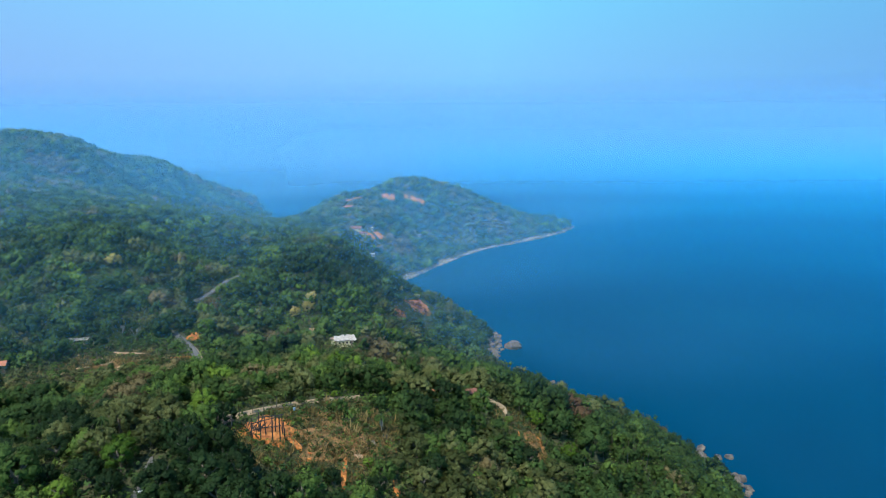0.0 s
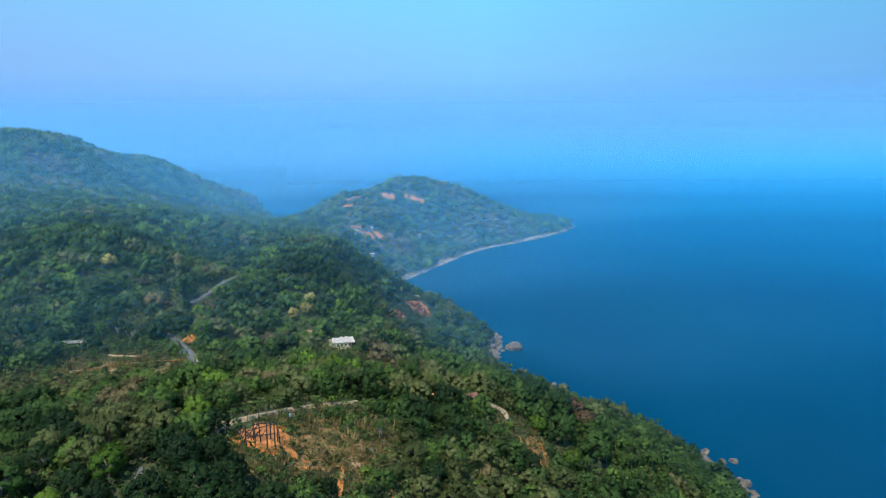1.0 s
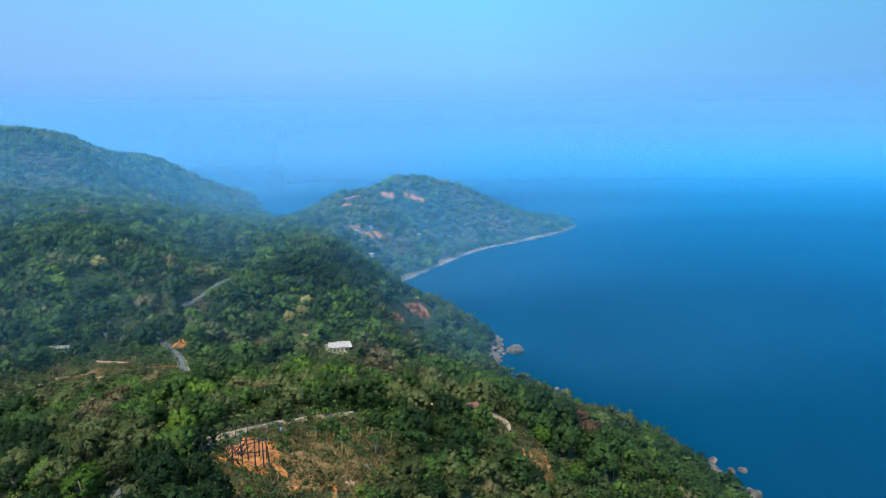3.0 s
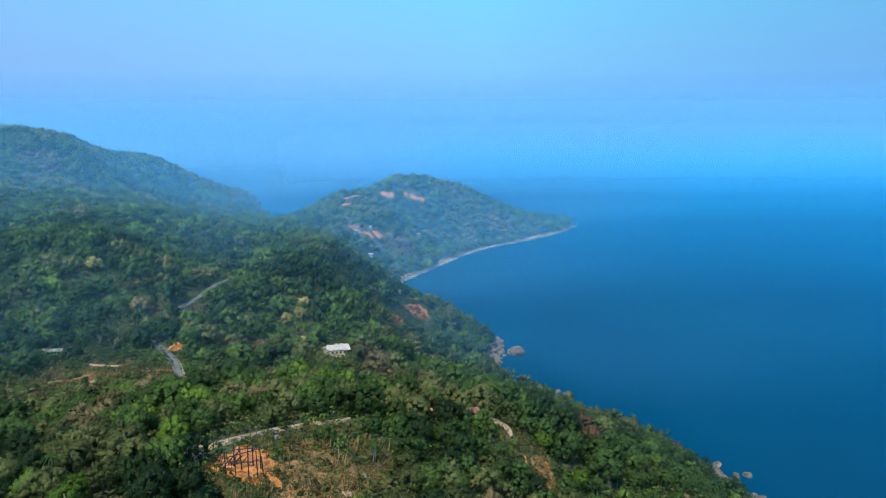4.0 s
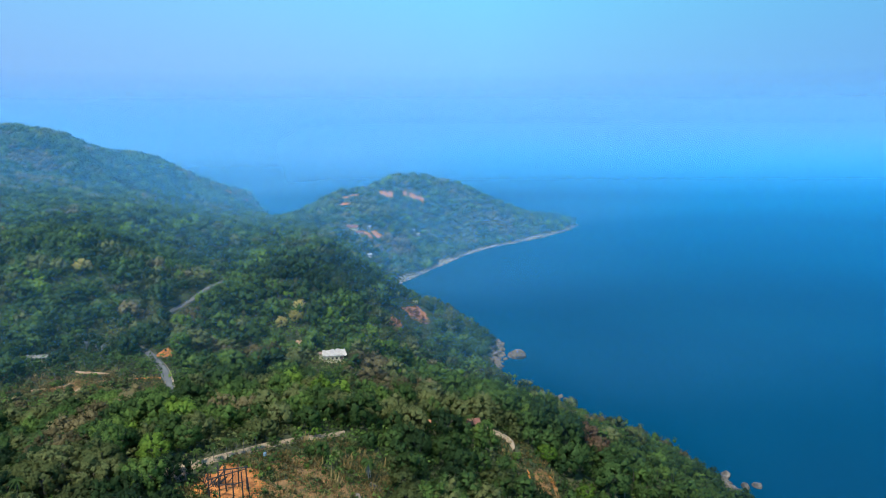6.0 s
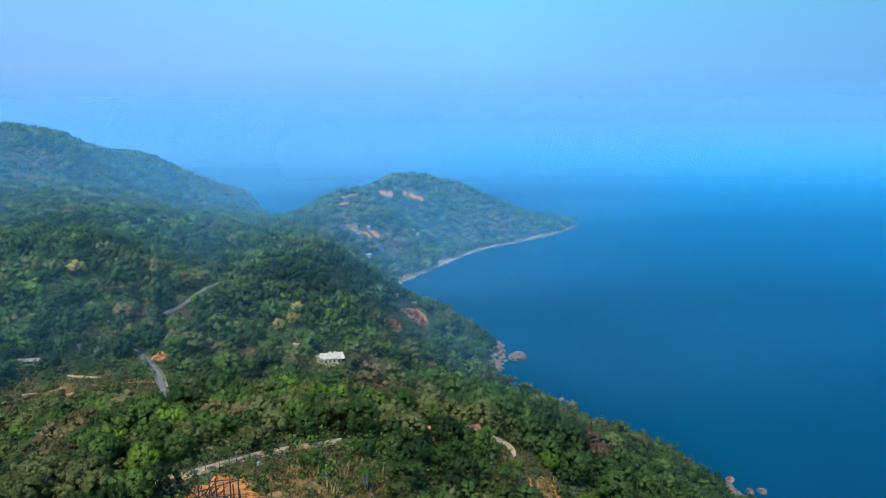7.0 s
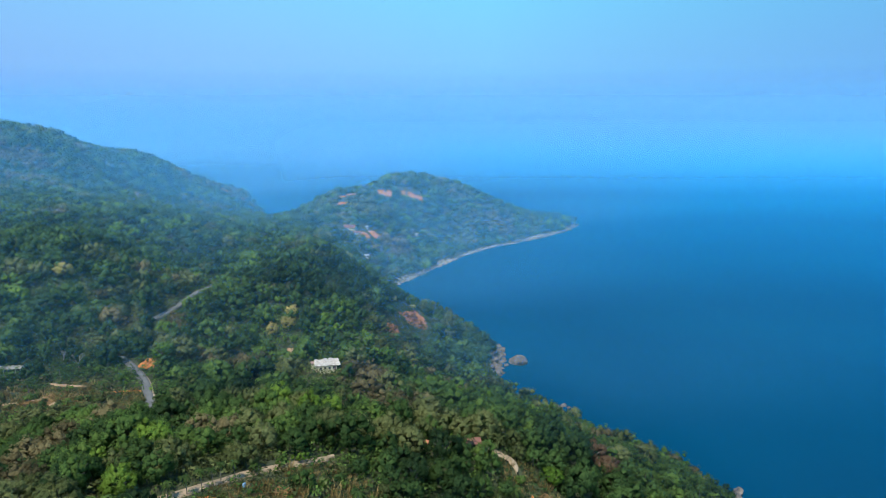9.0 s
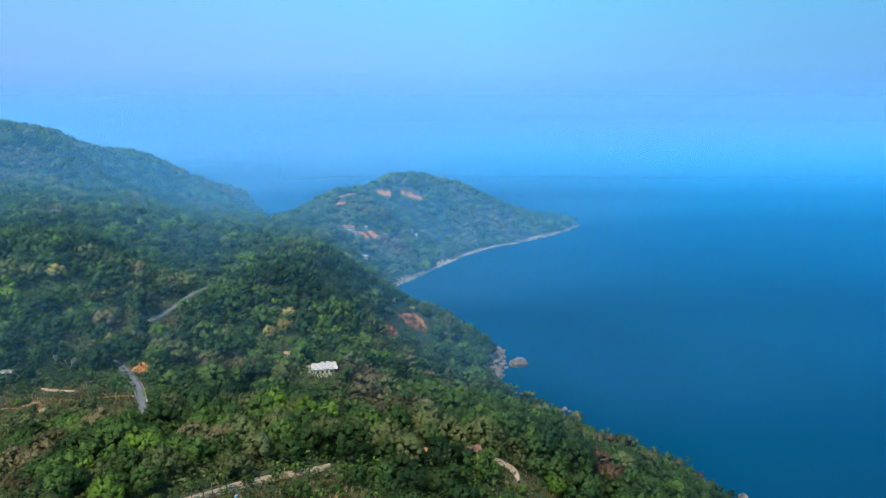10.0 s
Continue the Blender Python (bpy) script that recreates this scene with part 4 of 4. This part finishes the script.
# ---- palms ----
def frond_bmesh(seed):
    g = random.Random(seed)
    bm = bmesh.new()
    for k in range(19):
        a = 6.283 * k / 19 + g.uniform(-0.15, 0.15)
        rise, reach = g.uniform(-0.1, 1.1), g.uniform(2.3, 3.0)
        last = None
        for i in range(7):
            t = i / 6
            r, z = reach * t * (1 - 0.12 * t), rise * t * 1.6 - 2.9 * t * t * (0.95 - 0.3 * rise)
            w = 0.19 * math.sin(math.pi * min(t * 0.85 + 0.12, 1)) + 0.03
            c = Vector((r * math.cos(a), r * math.sin(a), z))
            side = Vector((-math.sin(a), math.cos(a), 0))
            row = [bm.verts.new(c - side * w - Vector((0, 0, w * 0.6))), bm.verts.new(c), bm.verts.new(c + side * w - Vector((0, 0, w * 0.6)))]
            if last:
                bm.faces.new((last[0], last[1], row[1], row[0]))
                bm.faces.new((last[1], last[2], row[2], row[1]))
            last = row
    return bm


def palm_trunk(h, seed):
    g = random.Random(seed)
    bm = bmesh.new()
    lean = (g.uniform(-0.6, 0.6), g.uniform(-0.6, 0.6))
    p = Vector((0, 0, -0.6))
    for i in range(6):
        t = (i + 1) / 6
        q = Vector((lean[0] * t * t - lean[0], lean[1] * t * t - lean[1], h * t))
        if i == 0:
            p = Vector((-lean[0], -lean[1], -0.6))
        rod(bm, p, q, 0.20 - 0.016 * i, 0.19 - 0.016 * i, 7)
        p = q
    bmesh.ops.translate(bm, verts=bm.verts, vec=(0, 0, -h))
    return bm


def palm(h, seed):
    root = tagged(new("palm"), "coconut palm with drooping green fronds", "palm", "coconut palms")
    part("trunk", palm_trunk(h, seed), BARK, root)
    part("fronds", frond_bmesh(seed), PALM, root)
    return root


PALMS = [(-56.8, 163.2, 4.8), (-54.6, 165.6, 5.2), (-52.8, 167.7, 4.9), (-51.4, 170.0, 5.3), (-49.6, 172.8, 5.0), (-60.0, 161.0, 4.2), (-85, 136, 9), (14, 212, 7), (9, 217, 6), (-69, 121, 5.5),
         (22, 199, 5), (66, 215, 8), (87, 213, 8), (70, 206, 8), (94, 237, 8), (52, 199, 7), (71, 199, 8), (98, 256, 8), (60, 205, 8), (79, 208, 9), (84, 224, 8),
         (100, 228, 8), (76, 199, 8), (64, 194, 9), (92, 204, 8), (106, 243, 7), (70, 226, 8), (58, 240, 7)]
RIDGE_PALMS = [(48, 300, 7), (40, 310, 7), (56, 290, 7), (30, 320, 7), (62, 300, 7), (-150, 262, 6), (-158, 255, 6), (-128, 252, 5), (-172, 246, 6), (-104, 300, 8)]
g = random.Random(19)
GROVE = []
while len(GROVE) < 70:
    px, py = g.uniform(48, 118), g.uniform(178, 275)
    if 9 < inland(np.array([px]), np.array([py]))[0] < 75 and all(math.hypot(px - a, py - b) > 3.8 for a, b, _ in GROVE + PALMS):
        GROVE.append((px, py, g.uniform(4.4, 6.6)))
first = {}
for k, (px, py, h) in enumerate(PALMS + RIDGE_PALMS + GROVE):
    key = k % 4
    m = pose(px, py, float(height(px, py)) + h, 0, 0, 67 * k)
    grown = 0.62 if k < 6 else 0.68 + 0.32 * ((k * 37) % 11) / 10
    if key not in first:
        first[key] = palm(10.0, 300 + k)
        first[key].matrix_world = m @ Matrix.Scale(grown, 4)
    else:
        copy_thing(first[key], m).scale = (grown, grown, grown)


# one old palm with a skirt of withered fronds, beside the boulders
old = palm(6.5, 390)
old.matrix_world = pose(-19.6, 171.5, float(height(-19.6, 171.5)) + 6.2) @ Matrix.Scale(0.9, 4)
tagged(old, "old palm with a skirt of withered grey fronds", "palm", "coconut palms")
g = random.Random(44)
bm = bmesh.new()
for k in range(16):
    a, reach, fall = 6.283 * k / 16, g.uniform(0.5, 1.3), g.uniform(2.6, 5.2)
    last = None
    for i in range(5):
        t = i / 4
        c = Vector((reach * math.sin(1.5 * t) * math.cos(a), reach * math.sin(1.5 * t) * math.sin(a), -0.2 - fall * t))
        side = Vector((-math.sin(a), math.cos(a), 0)) * (0.26 - 0.2 * t)
        row = (bm.verts.new(c - side), bm.verts.new(c + side))
        if last:
            bm.faces.new((last[0], last[1], row[1], row[0]))
        last = row
part("withered_fronds", bm, PALE_BARK, old, "withered grey hanging fronds")


# ---- bare trees ----
def bare_tree(seed):
    g = random.Random(seed)
    bm = bmesh.new()

    def grow(p, d, length, r, depth):
        q = p + d * length
        rod(bm, p, q, r, r * 0.65, 5)
        if depth:
            for _ in range(3):
                n = (d + Vector((g.uniform(-0.8, 0.8), g.uniform(-0.8, 0.8), g.uniform(-0.1, 0.6)))).normalized()
                grow(q, n, length * g.uniform(0.55, 0.8), r * 0.6, depth - 1)
    grow(Vector((0, 0, -0.5)), Vector((0, 0, 1)), 3.6, 0.22, 4)
    root = tagged(new("bare_tree"), "leafless grey tree with pale spreading branches", "tree", "bare trees")
    part("branches", bm, PALE_BARK, root)
    return root


for k, (px, py) in enumerate([(-80, 161), (-156, 274), (-148, 271), (-78.5, 159.5)]):
    t = bare_tree(500 + k)
    t.matrix_world = pose(px, py, float(height(px, py)), 0, 0, 50 * k) @ Matrix.Scale(0.75, 4)


# ---- rocks ----
def rock_mesh(seed, subdivisions=2, deep=0.55):
    g = random.Random(seed)
    bm = bmesh.new()
    bmesh.ops.create_icosphere(bm, subdivisions=subdivisions, radius=1)
    o = Vector((g.uniform(0, 50), g.uniform(0, 50), g.uniform(0, 50)))
    cuts = [(Vector((g.uniform(-1, 1), g.uniform(-1, 1), g.uniform(-0.4, 1))).normalized(), g.uniform(deep, deep + 0.3)) for _ in range(7)]
    for v in bm.verts:
        p = v.co * (1 + 0.28 * noise.noise(v.co * 1.1 + o))
        for n, d in cuts:
            over = p.dot(n) - d
            if over > 0:
                p -= n * over * 0.85
        v.co = p + v.co * 0.07 * noise.noise(v.co * 3.1 + o)
    for f in bm.faces:
        f.smooth = False
    me = bpy.data.meshes.new("boulder")
    bm.to_mesh(me)
    bm.free()
    me.materials.append(ROCK)
    return me


ROCKS = [rock_mesh(702, 4, 0.72)] + [rock_mesh(700 + k) for k in range(1, 9)]


def boulder(x, y, z, size, seed, label, group=""):
    g = random.Random(seed)
    ob = new("boulder", ROCKS[0] if seed == 0 else ROCKS[1 + seed % 8])
    ob.matrix_world = pose(x, y, z, g.uniform(-12, 12), g.uniform(-12, 12), g.uniform(0, 360)) @ Matrix.Diagonal((*size, 1))
    return tagged(ob, label, "boulder", group)


boulder(54.2, 440, 1.0, (7.0, 5.2, 5.0), 0, "huge rounded pale granite boulder standing in the sea")
g = random.Random(81)
# the rocky points where the boulders lie thick: from, to, spread, count, size
POINTS = [((31, 394), (42, 453), 5.0, 105, 2.7), ((42, 452), (46, 472), 3.5, 26, 2.2), ((56, 386), (60, 372), 2.0, 14, 2.0), ((70, 375), (79, 367), 3, 12, 2.0), ((131, 285), (137, 268), 3, 16, 2.3),
          ((139, 262), (145, 246), 3, 14, 2.3), ((100, 338), (92, 346), 2, 5, 1.6)]
for (ax, ay), (bx, by), spread, count, big in POINTS:
    for k in range(count):
        t = g.random()
        x, y = ax + (bx - ax) * t + g.gauss(0, spread * 0.6), ay + (by - ay) * t + g.gauss(0, spread * 0.4)
        r = big * g.uniform(0.35, 1.1)
        boulder(x, y, max(float(height(x, y)), -0.4) + r * 0.1, (r * g.uniform(0.8, 1.3), r, r * g.uniform(0.7, 1.05)), g.randrange(999),
                "grey weathered granite boulder on the shore", "shore boulders")
for x, y, r in ((146.5, 278, 2.0), (141, 277.5, 2.2), (136, 286, 2.6), (133.5, 284, 2.0), (143.4, 258.5, 2.6), (141.5, 261, 1.8), (-18.6, 170, 1.0), (-17.5, 169.5, 0.9), (-21.7, 163.2, 0.9), (-20.8, 162.6, 0.7), (-16.8, 168.5, 0.9)):
    boulder(x, y, max(float(height(x, y)), 0) + 0.3 * r, (r * 1.2, r, r * 0.9), int(abs(x) * 7), "big grey weathered granite boulder", "single boulders")

# the pale rocky foot of the headland and of the far coast
vs, fs, n = [], [], 0
shore_line = smooth_line(COAST[12:] + BAY[:1], 2.2)
small = [rock_mesh(800 + k, 1) for k in range(5)]
coarse = [np.array([v.co for v in m.vertices]) for m in small]
tri = np.array([p.vertices[:] for p in small[0].polygons])
for k, (x, y) in enumerate(np.concatenate([shore_line] * 5 + [smooth_line(BAY[6:11], 2.5)])):
    x, y = x + g.gauss(0, 2.2) - 1.4, y + g.gauss(0, 2.2)
    patchy = max(0.45, 0.88 + 0.65 * float(vnoise(x, y, 22, 91)))
    r = g.uniform(0.5, 1.6) * patchy
    v = coarse[k % 5]
    a = g.uniform(0, 6.28)
    w = np.stack([v[:, 0] * math.cos(a) - v[:, 1] * math.sin(a), v[:, 0] * math.sin(a) + v[:, 1] * math.cos(a), v[:, 2] * 0.8], 1) * r
    vs.append(w + np.array([x, y, max(float(height(x, y)), -0.2) + 0.2 * r]))
    fs.append(tri + n)
    n += len(v)
tagged(mesh_object("shore_rocks", np.concatenate(vs), np.concatenate(fs), PALE_ROCK), "pale tumbled rocks along the waterline", "rocks", kind="stuff")


# ---- buildings ----
WHITE = surface("white_sheet_roof", (0.25, 0.20, 0.165), (0.50, 0.43, 0.37), 0.9, 0.6, 0.2, 0.03)
CREAM = surface("cream_wall", (0.42, 0.36, 0.22), (0.58, 0.51, 0.33), 0.4, 0.9, 0.1, 0.02)
GREY_SHEET = surface("grey_sheet_roof", (0.09, 0.08, 0.07), (0.22, 0.195, 0.165), 0.7, 0.7, 0.3, 0.05)
RED_TILE = surface("red_roof", (0.14, 0.05, 0.035), (0.24, 0.09, 0.06), 0.6, 0.8, 0.3, 0.04)
BROWN_SHEET = surface("brown_roof", (0.14, 0.085, 0.06), (0.25, 0.16, 0.12), 0.7, 0.8, 0.3, 0.04)
DARK_GLASS, nt, b = material("dark_opening", 0.3)
nt.links.new(ramp(nt, grain(nt, 0.8), [(0.3, (0.012, 0.013, 0.015)), (0.7, (0.03, 0.03, 0.032))]), b.inputs["Base Color"])
BLUE_PAINT = surface("blue_paint", (0.12, 0.20, 0.30), (0.22, 0.32, 0.42), 1.0, 0.45, 0.05, 0.01)
CAR_WHITE = surface("white_car_paint", (0.60, 0.60, 0.60), (0.74, 0.74, 0.73), 0.8, 0.3, 0.0)
RUBBER = surface("rubber", (0.012, 0.012, 0.012), (0.03, 0.03, 0.03), 3.0, 0.9, 0.1, 0.01)
ORANGE_SHEET = surface("orange_sheet", (0.28, 0.08, 0.035), (0.42, 0.15, 0.07), 0.6, 0.6, 0.1, 0.02)


def slab(size, at=(0, 0, 0), turn=(0, 0, 0), bevel=0.04):
    return box(bmesh.new(), size, at, turn, bevel)


def gable(w, d, rise, over=0.5, thick=0.14):
    """Two roof sheets that meet in a ridge along x, with their eaves at z = 0."""
    bm = bmesh.new()
    a = math.degrees(math.atan2(rise, d / 2))
    run = math.hypot(rise, d / 2) + over
    for s in (-1, 1):
        y = s * (d / 2 + over * math.cos(radians(a))) / 2
        z = (rise - over * math.sin(radians(a))) / 2
        box(bm, (w + 2 * over, run, thick), (0, y, z), (-s * a, 0, 0), 0.02)
    return bm


def house(name, label, x, y, z, turn, w, d, h, wall, roof, rise, windows, door=True):
    root = tagged(new(name), label, "house")
    root.matrix_world = pose(x, y, z, 0, 0, turn)
    part("wall", slab((w, d, h + 1.5), (0, 0, h / 2 - 0.75)), wall, root)
    if rise:
        bm = gable(w, d, rise)
        bmesh.ops.translate(bm, verts=bm.verts, vec=(0, 0, h + 0.05))
        part("roof", bm, roof, root)
    else:
        part("roof", slab((w + 0.5, d + 0.5, 0.2), (0, 0, h + 0.5), (7, 1, 0)), roof, root)
    for k in range(windows):
        px = -w / 2 + (k + 0.7) * w / (windows + 0.4)
        win = part("window", slab((0.95, 0.12, 1.0), (px, -d / 2 - 0.03, h * 0.58), bevel=0.02), DARK_GLASS, root)
        part("sill", slab((1.15, 0.2, 0.09), (px, -d / 2 - 0.09, h * 0.58 - 0.56), bevel=0.02), roof, win)
    if door:
        part("door", slab((0.95, 0.12, 2.0), (w / 2 - 0.8, -d / 2 - 0.03, 1.0), bevel=0.02), BROWN_SHEET, root)
    return root


def ground_at(x, y):
    return float(height(x, y))


# the white-roofed house among the trees
hx, hy = -53.2, 303.0
white_house = house("house", "cream hillside house with a weathered white sheet roof", hx, hy, ground_at(hx, hy) + 1.2, 14, 8.6, 5.6, 2.5, CREAM, WHITE, 0, 4)
g = random.Random(61)
for k in range(9):
    ux = -4.9 + 1.2 * k + g.uniform(-0.25, 0.25)
    part("roof_sheet", slab((1.5, g.uniform(3.8, 7.6), 0.07), (ux, g.uniform(-0.9, 0.9), 3.2 + g.uniform(-0.12, 0.2)), (12 + g.uniform(-9, 9), g.uniform(-16, 16), g.uniform(-14, 14)), 0.02),
         WHITE, white_house, "bent off-white roofing sheet")
for ux, uy, uz, uw, ud in ((-6.0, 2.2, 2.7, 3.0, 2.4),):
    part("side_roof", slab((uw, ud, 0.08), (ux, uy, uz), (11, 4, 12), 0.02), BROWN_SHEET if uw < 3.2 else WHITE, white_house, "rusty side roof sheet")
    part("side_wall", slab((uw * 0.85, ud * 0.8, uz + 1.2), (ux, uy, uz / 2 - 0.75)), CREAM, white_house)
part("terrace", slab((5.5, 2.2, 2.6), (-1.8, -3.8, -1.6)), CREAM, white_house, "cream retaining terrace")
part("parapet", slab((5.5, 0.15, 0.7), (-1.8, -4.8, 0.0)), CREAM, white_house)
part("rear_wall", slab((2.4, 3.4, 5.5), (-4.6, 1.2, 0.2)), CREAM, white_house)

house("hut", "small hut with a red-brown sheet roof under trees", 10.5, 220.5, ground_at(10.5, 220.5), 10, 4.2, 3.4, 2.4, CREAM, RED_TILE, 1.0, 1)
house("hut", "small hut with an orange roof under trees", -5, 217, ground_at(-5, 217), -15, 2.6, 2.2, 2.2, CREAM, ORANGE_SHEET, 0.7, 1)
house("hut", "small roadside hut with a brown roof and an off-white wall", -61.4, 154.6, ground_at(-61.4, 154.6) - 0.3, 40, 2.2, 2.0, 2.0, WHITE, BROWN_SHEET, 0.9, 1)
house("shed", "long low shed with a pale grey sheet roof", -174, 269, ground_at(-174, 269) - 0.4, 8, 8, 3.2, 2.2, CREAM, GREY_SHEET, 0.7, 5)
house("house", "small white house among trees", -207, 263, ground_at(-207, 263), -10, 8, 6, 3.2, WHITE, WHITE, 1.2, 3)
house("house", "small white house with an orange roof", -197, 247, ground_at(-197, 247), 20, 6, 5, 3.0, WHITE, ORANGE_SHEET, 1.2, 2)
house("house", "far headland house with a red tiled roof", -107, 722, ground_at(-107, 722) + 1.0, -8, 13, 8, 2.6, CREAM, RED_TILE, 2.6, 4)
house("house", "far headland house with a red tiled roof, lower wing", -98, 716, ground_at(-98, 716) + 1.0, -8, 8, 6, 2.2, CREAM, RED_TILE, 1.6, 3)
house("house", "far headland house with a red tiled roof, lowest wing", -92, 711, ground_at(-92, 711) + 1.0, -8, 7, 5, 2.2, CREAM, RED_TILE, 1.4, 3)
for x, y, w in ((-33, 800, 5), (-39, 802, 3.5), (-92, 757, 3.5), (-80, 655, 7), (-84, 640, 4), (-466, 640, 12)):
    house("house", "far white cottage among the trees", x, y, ground_at(x, y) + 0.8, 12, w * 0.7, w * 0.6, 2.0, WHITE, WHITE, 0.9, 2)

# the dark frame of poles on the raw clay
frame_thing = tagged(new("pole_frame"), "skeleton of tall charred timber poles and beams on raw clay", "timber frame")
fx, fy = -48.8, 151.0
frame_thing.matrix_world = pose(fx, fy, ground_at(fx, fy), 0, 0, 12)


def sunk(u, w):
    c, s = math.cos(radians(12)), math.sin(radians(12))
    return ground_at(fx + c * u - s * w, fy + s * u + c * w) - ground_at(fx, fy) - 0.4


g = random.Random(5)
for u, w, h in ((-4.2, -0.6, 6.4), (-2.6, 2.4, 6.6), (-1.8, -1.6, 5.4), (-0.6, 0.6, 7.0), (1.4, -3.4, 8.6), (1.8, 2.6, 6.6), (3.4, -2.6, 8.0), (3.8, 1.4, 6.8), (4.6, -1.0, 5.8)):
    base = sunk(u, w)
    part("pole", rod(bmesh.new(), (u, w, base), (u + g.uniform(-0.25, 0.25), w + g.uniform(-0.25, 0.25), base + h), 0.18, 0.13, 7), TIMBER, frame_thing)
for a, b in (((-4.4, -0.5, 4.6), (4.0, 1.4, 5.2)), ((-2.8, 2.5, 4.9), (4.2, 1.6, 5.4)), ((-4.2, -0.6, 3.0), (-0.4, 0.6, 6.0)), ((1.2, -3.4, 4.4), (3.8, -2.5, 4.3)), ((-2.0, -1.6, 3.6), (1.6, -3.3, 4.6))):
    part("beam", rod(bmesh.new(), a, b, 0.15, 0.11, 7), TIMBER, frame_thing)
for k in range(5):
    u = -2.6 + 1.5 * k
    part("rafter", rod(bmesh.new(), (u, 3.0, 4.4 + 0.1 * k), (u * 0.8 + 0.4, -0.4, 6.0), 0.08, 0.06, 6), TIMBER, frame_thing)
for k in range(46):
    u, w, a = g.gauss(-4.4, 1.6), g.gauss(3.2, 1.8), g.uniform(0, 6.28)
    z = sunk(u, w) + 0.3
    reach = g.uniform(1.0, 2.6)
    part("leaning_pole", rod(bmesh.new(), (u, w, z), (u + reach * math.cos(a), w + reach * math.sin(a), z + g.uniform(0.2, 2.6)), 0.13, 0.09, 6), TIMBER, frame_thing)

# a pale blue water tank by the road
tank = tagged(new("water_tank"), "pale blue plastic water tank on short legs beside the road", "water tank")
tank.matrix_world = pose(-46.2, 169.6, ground_at(-46.2, 169.6)) @ Matrix.Scale(0.7, 4)
part("drum", rod(bmesh.new(), (0, 0, 0.5), (0, 0, 1.9), 0.62, 0.58, 16), BLUE_PAINT, tank)
part("lid", rod(bmesh.new(), (0, 0, 1.9), (0, 0, 2.05), 0.4, 0.3, 16), BLUE_PAINT, tank)
for a in range(4):
    u, w = 0.4 * math.cos(1.57 * a), 0.4 * math.sin(1.57 * a)
    part("leg", rod(bmesh.new(), (u, w, -0.8), (u, w, 0.5), 0.06, 0.06, 6), TIMBER, tank)


# ---- parked cars under the trees ----
def car(label, paint, x, y, turn):
    root = tagged(new("car"), label, "car", "parked cars")
    root.matrix_world = pose(x, y, ground_at(x, y) + 0.42, 0, 0, turn)
    part("body", slab((1.7, 4.0, 0.62), (0, 0, 0.55), bevel=0.16), paint, root)
    bm = slab((1.5, 2.1, 0.58), (0, -0.2, 1.1), bevel=0.02)
    for v in bm.verts:
        if v.co.z > 1.2:
            v.co.x *= 0.84
            v.co.y = -0.2 + (v.co.y + 0.2) * 0.72
    part("cabin", bm, DARK_GLASS, root, "dark tinted windows")
    part("roof", slab((1.24, 1.5, 0.06), (0, -0.2, 1.41), bevel=0.02), paint, root)
    for sx in (-0.8, 0.8):
        for sy in (-1.25, 1.25):
            part("wheel", rod(bmesh.new(), (sx - 0.1, sy, 0.31), (sx + 0.1, sy, 0.31), 0.31, 0.31, 14), RUBBER, root)
    return root


car("dusty white car parked on the road", CAR_WHITE, -68.6, 122.2, 8)
car("dark blue car parked on the road", BLUE_PAINT, -69.6, 127.4, 12)
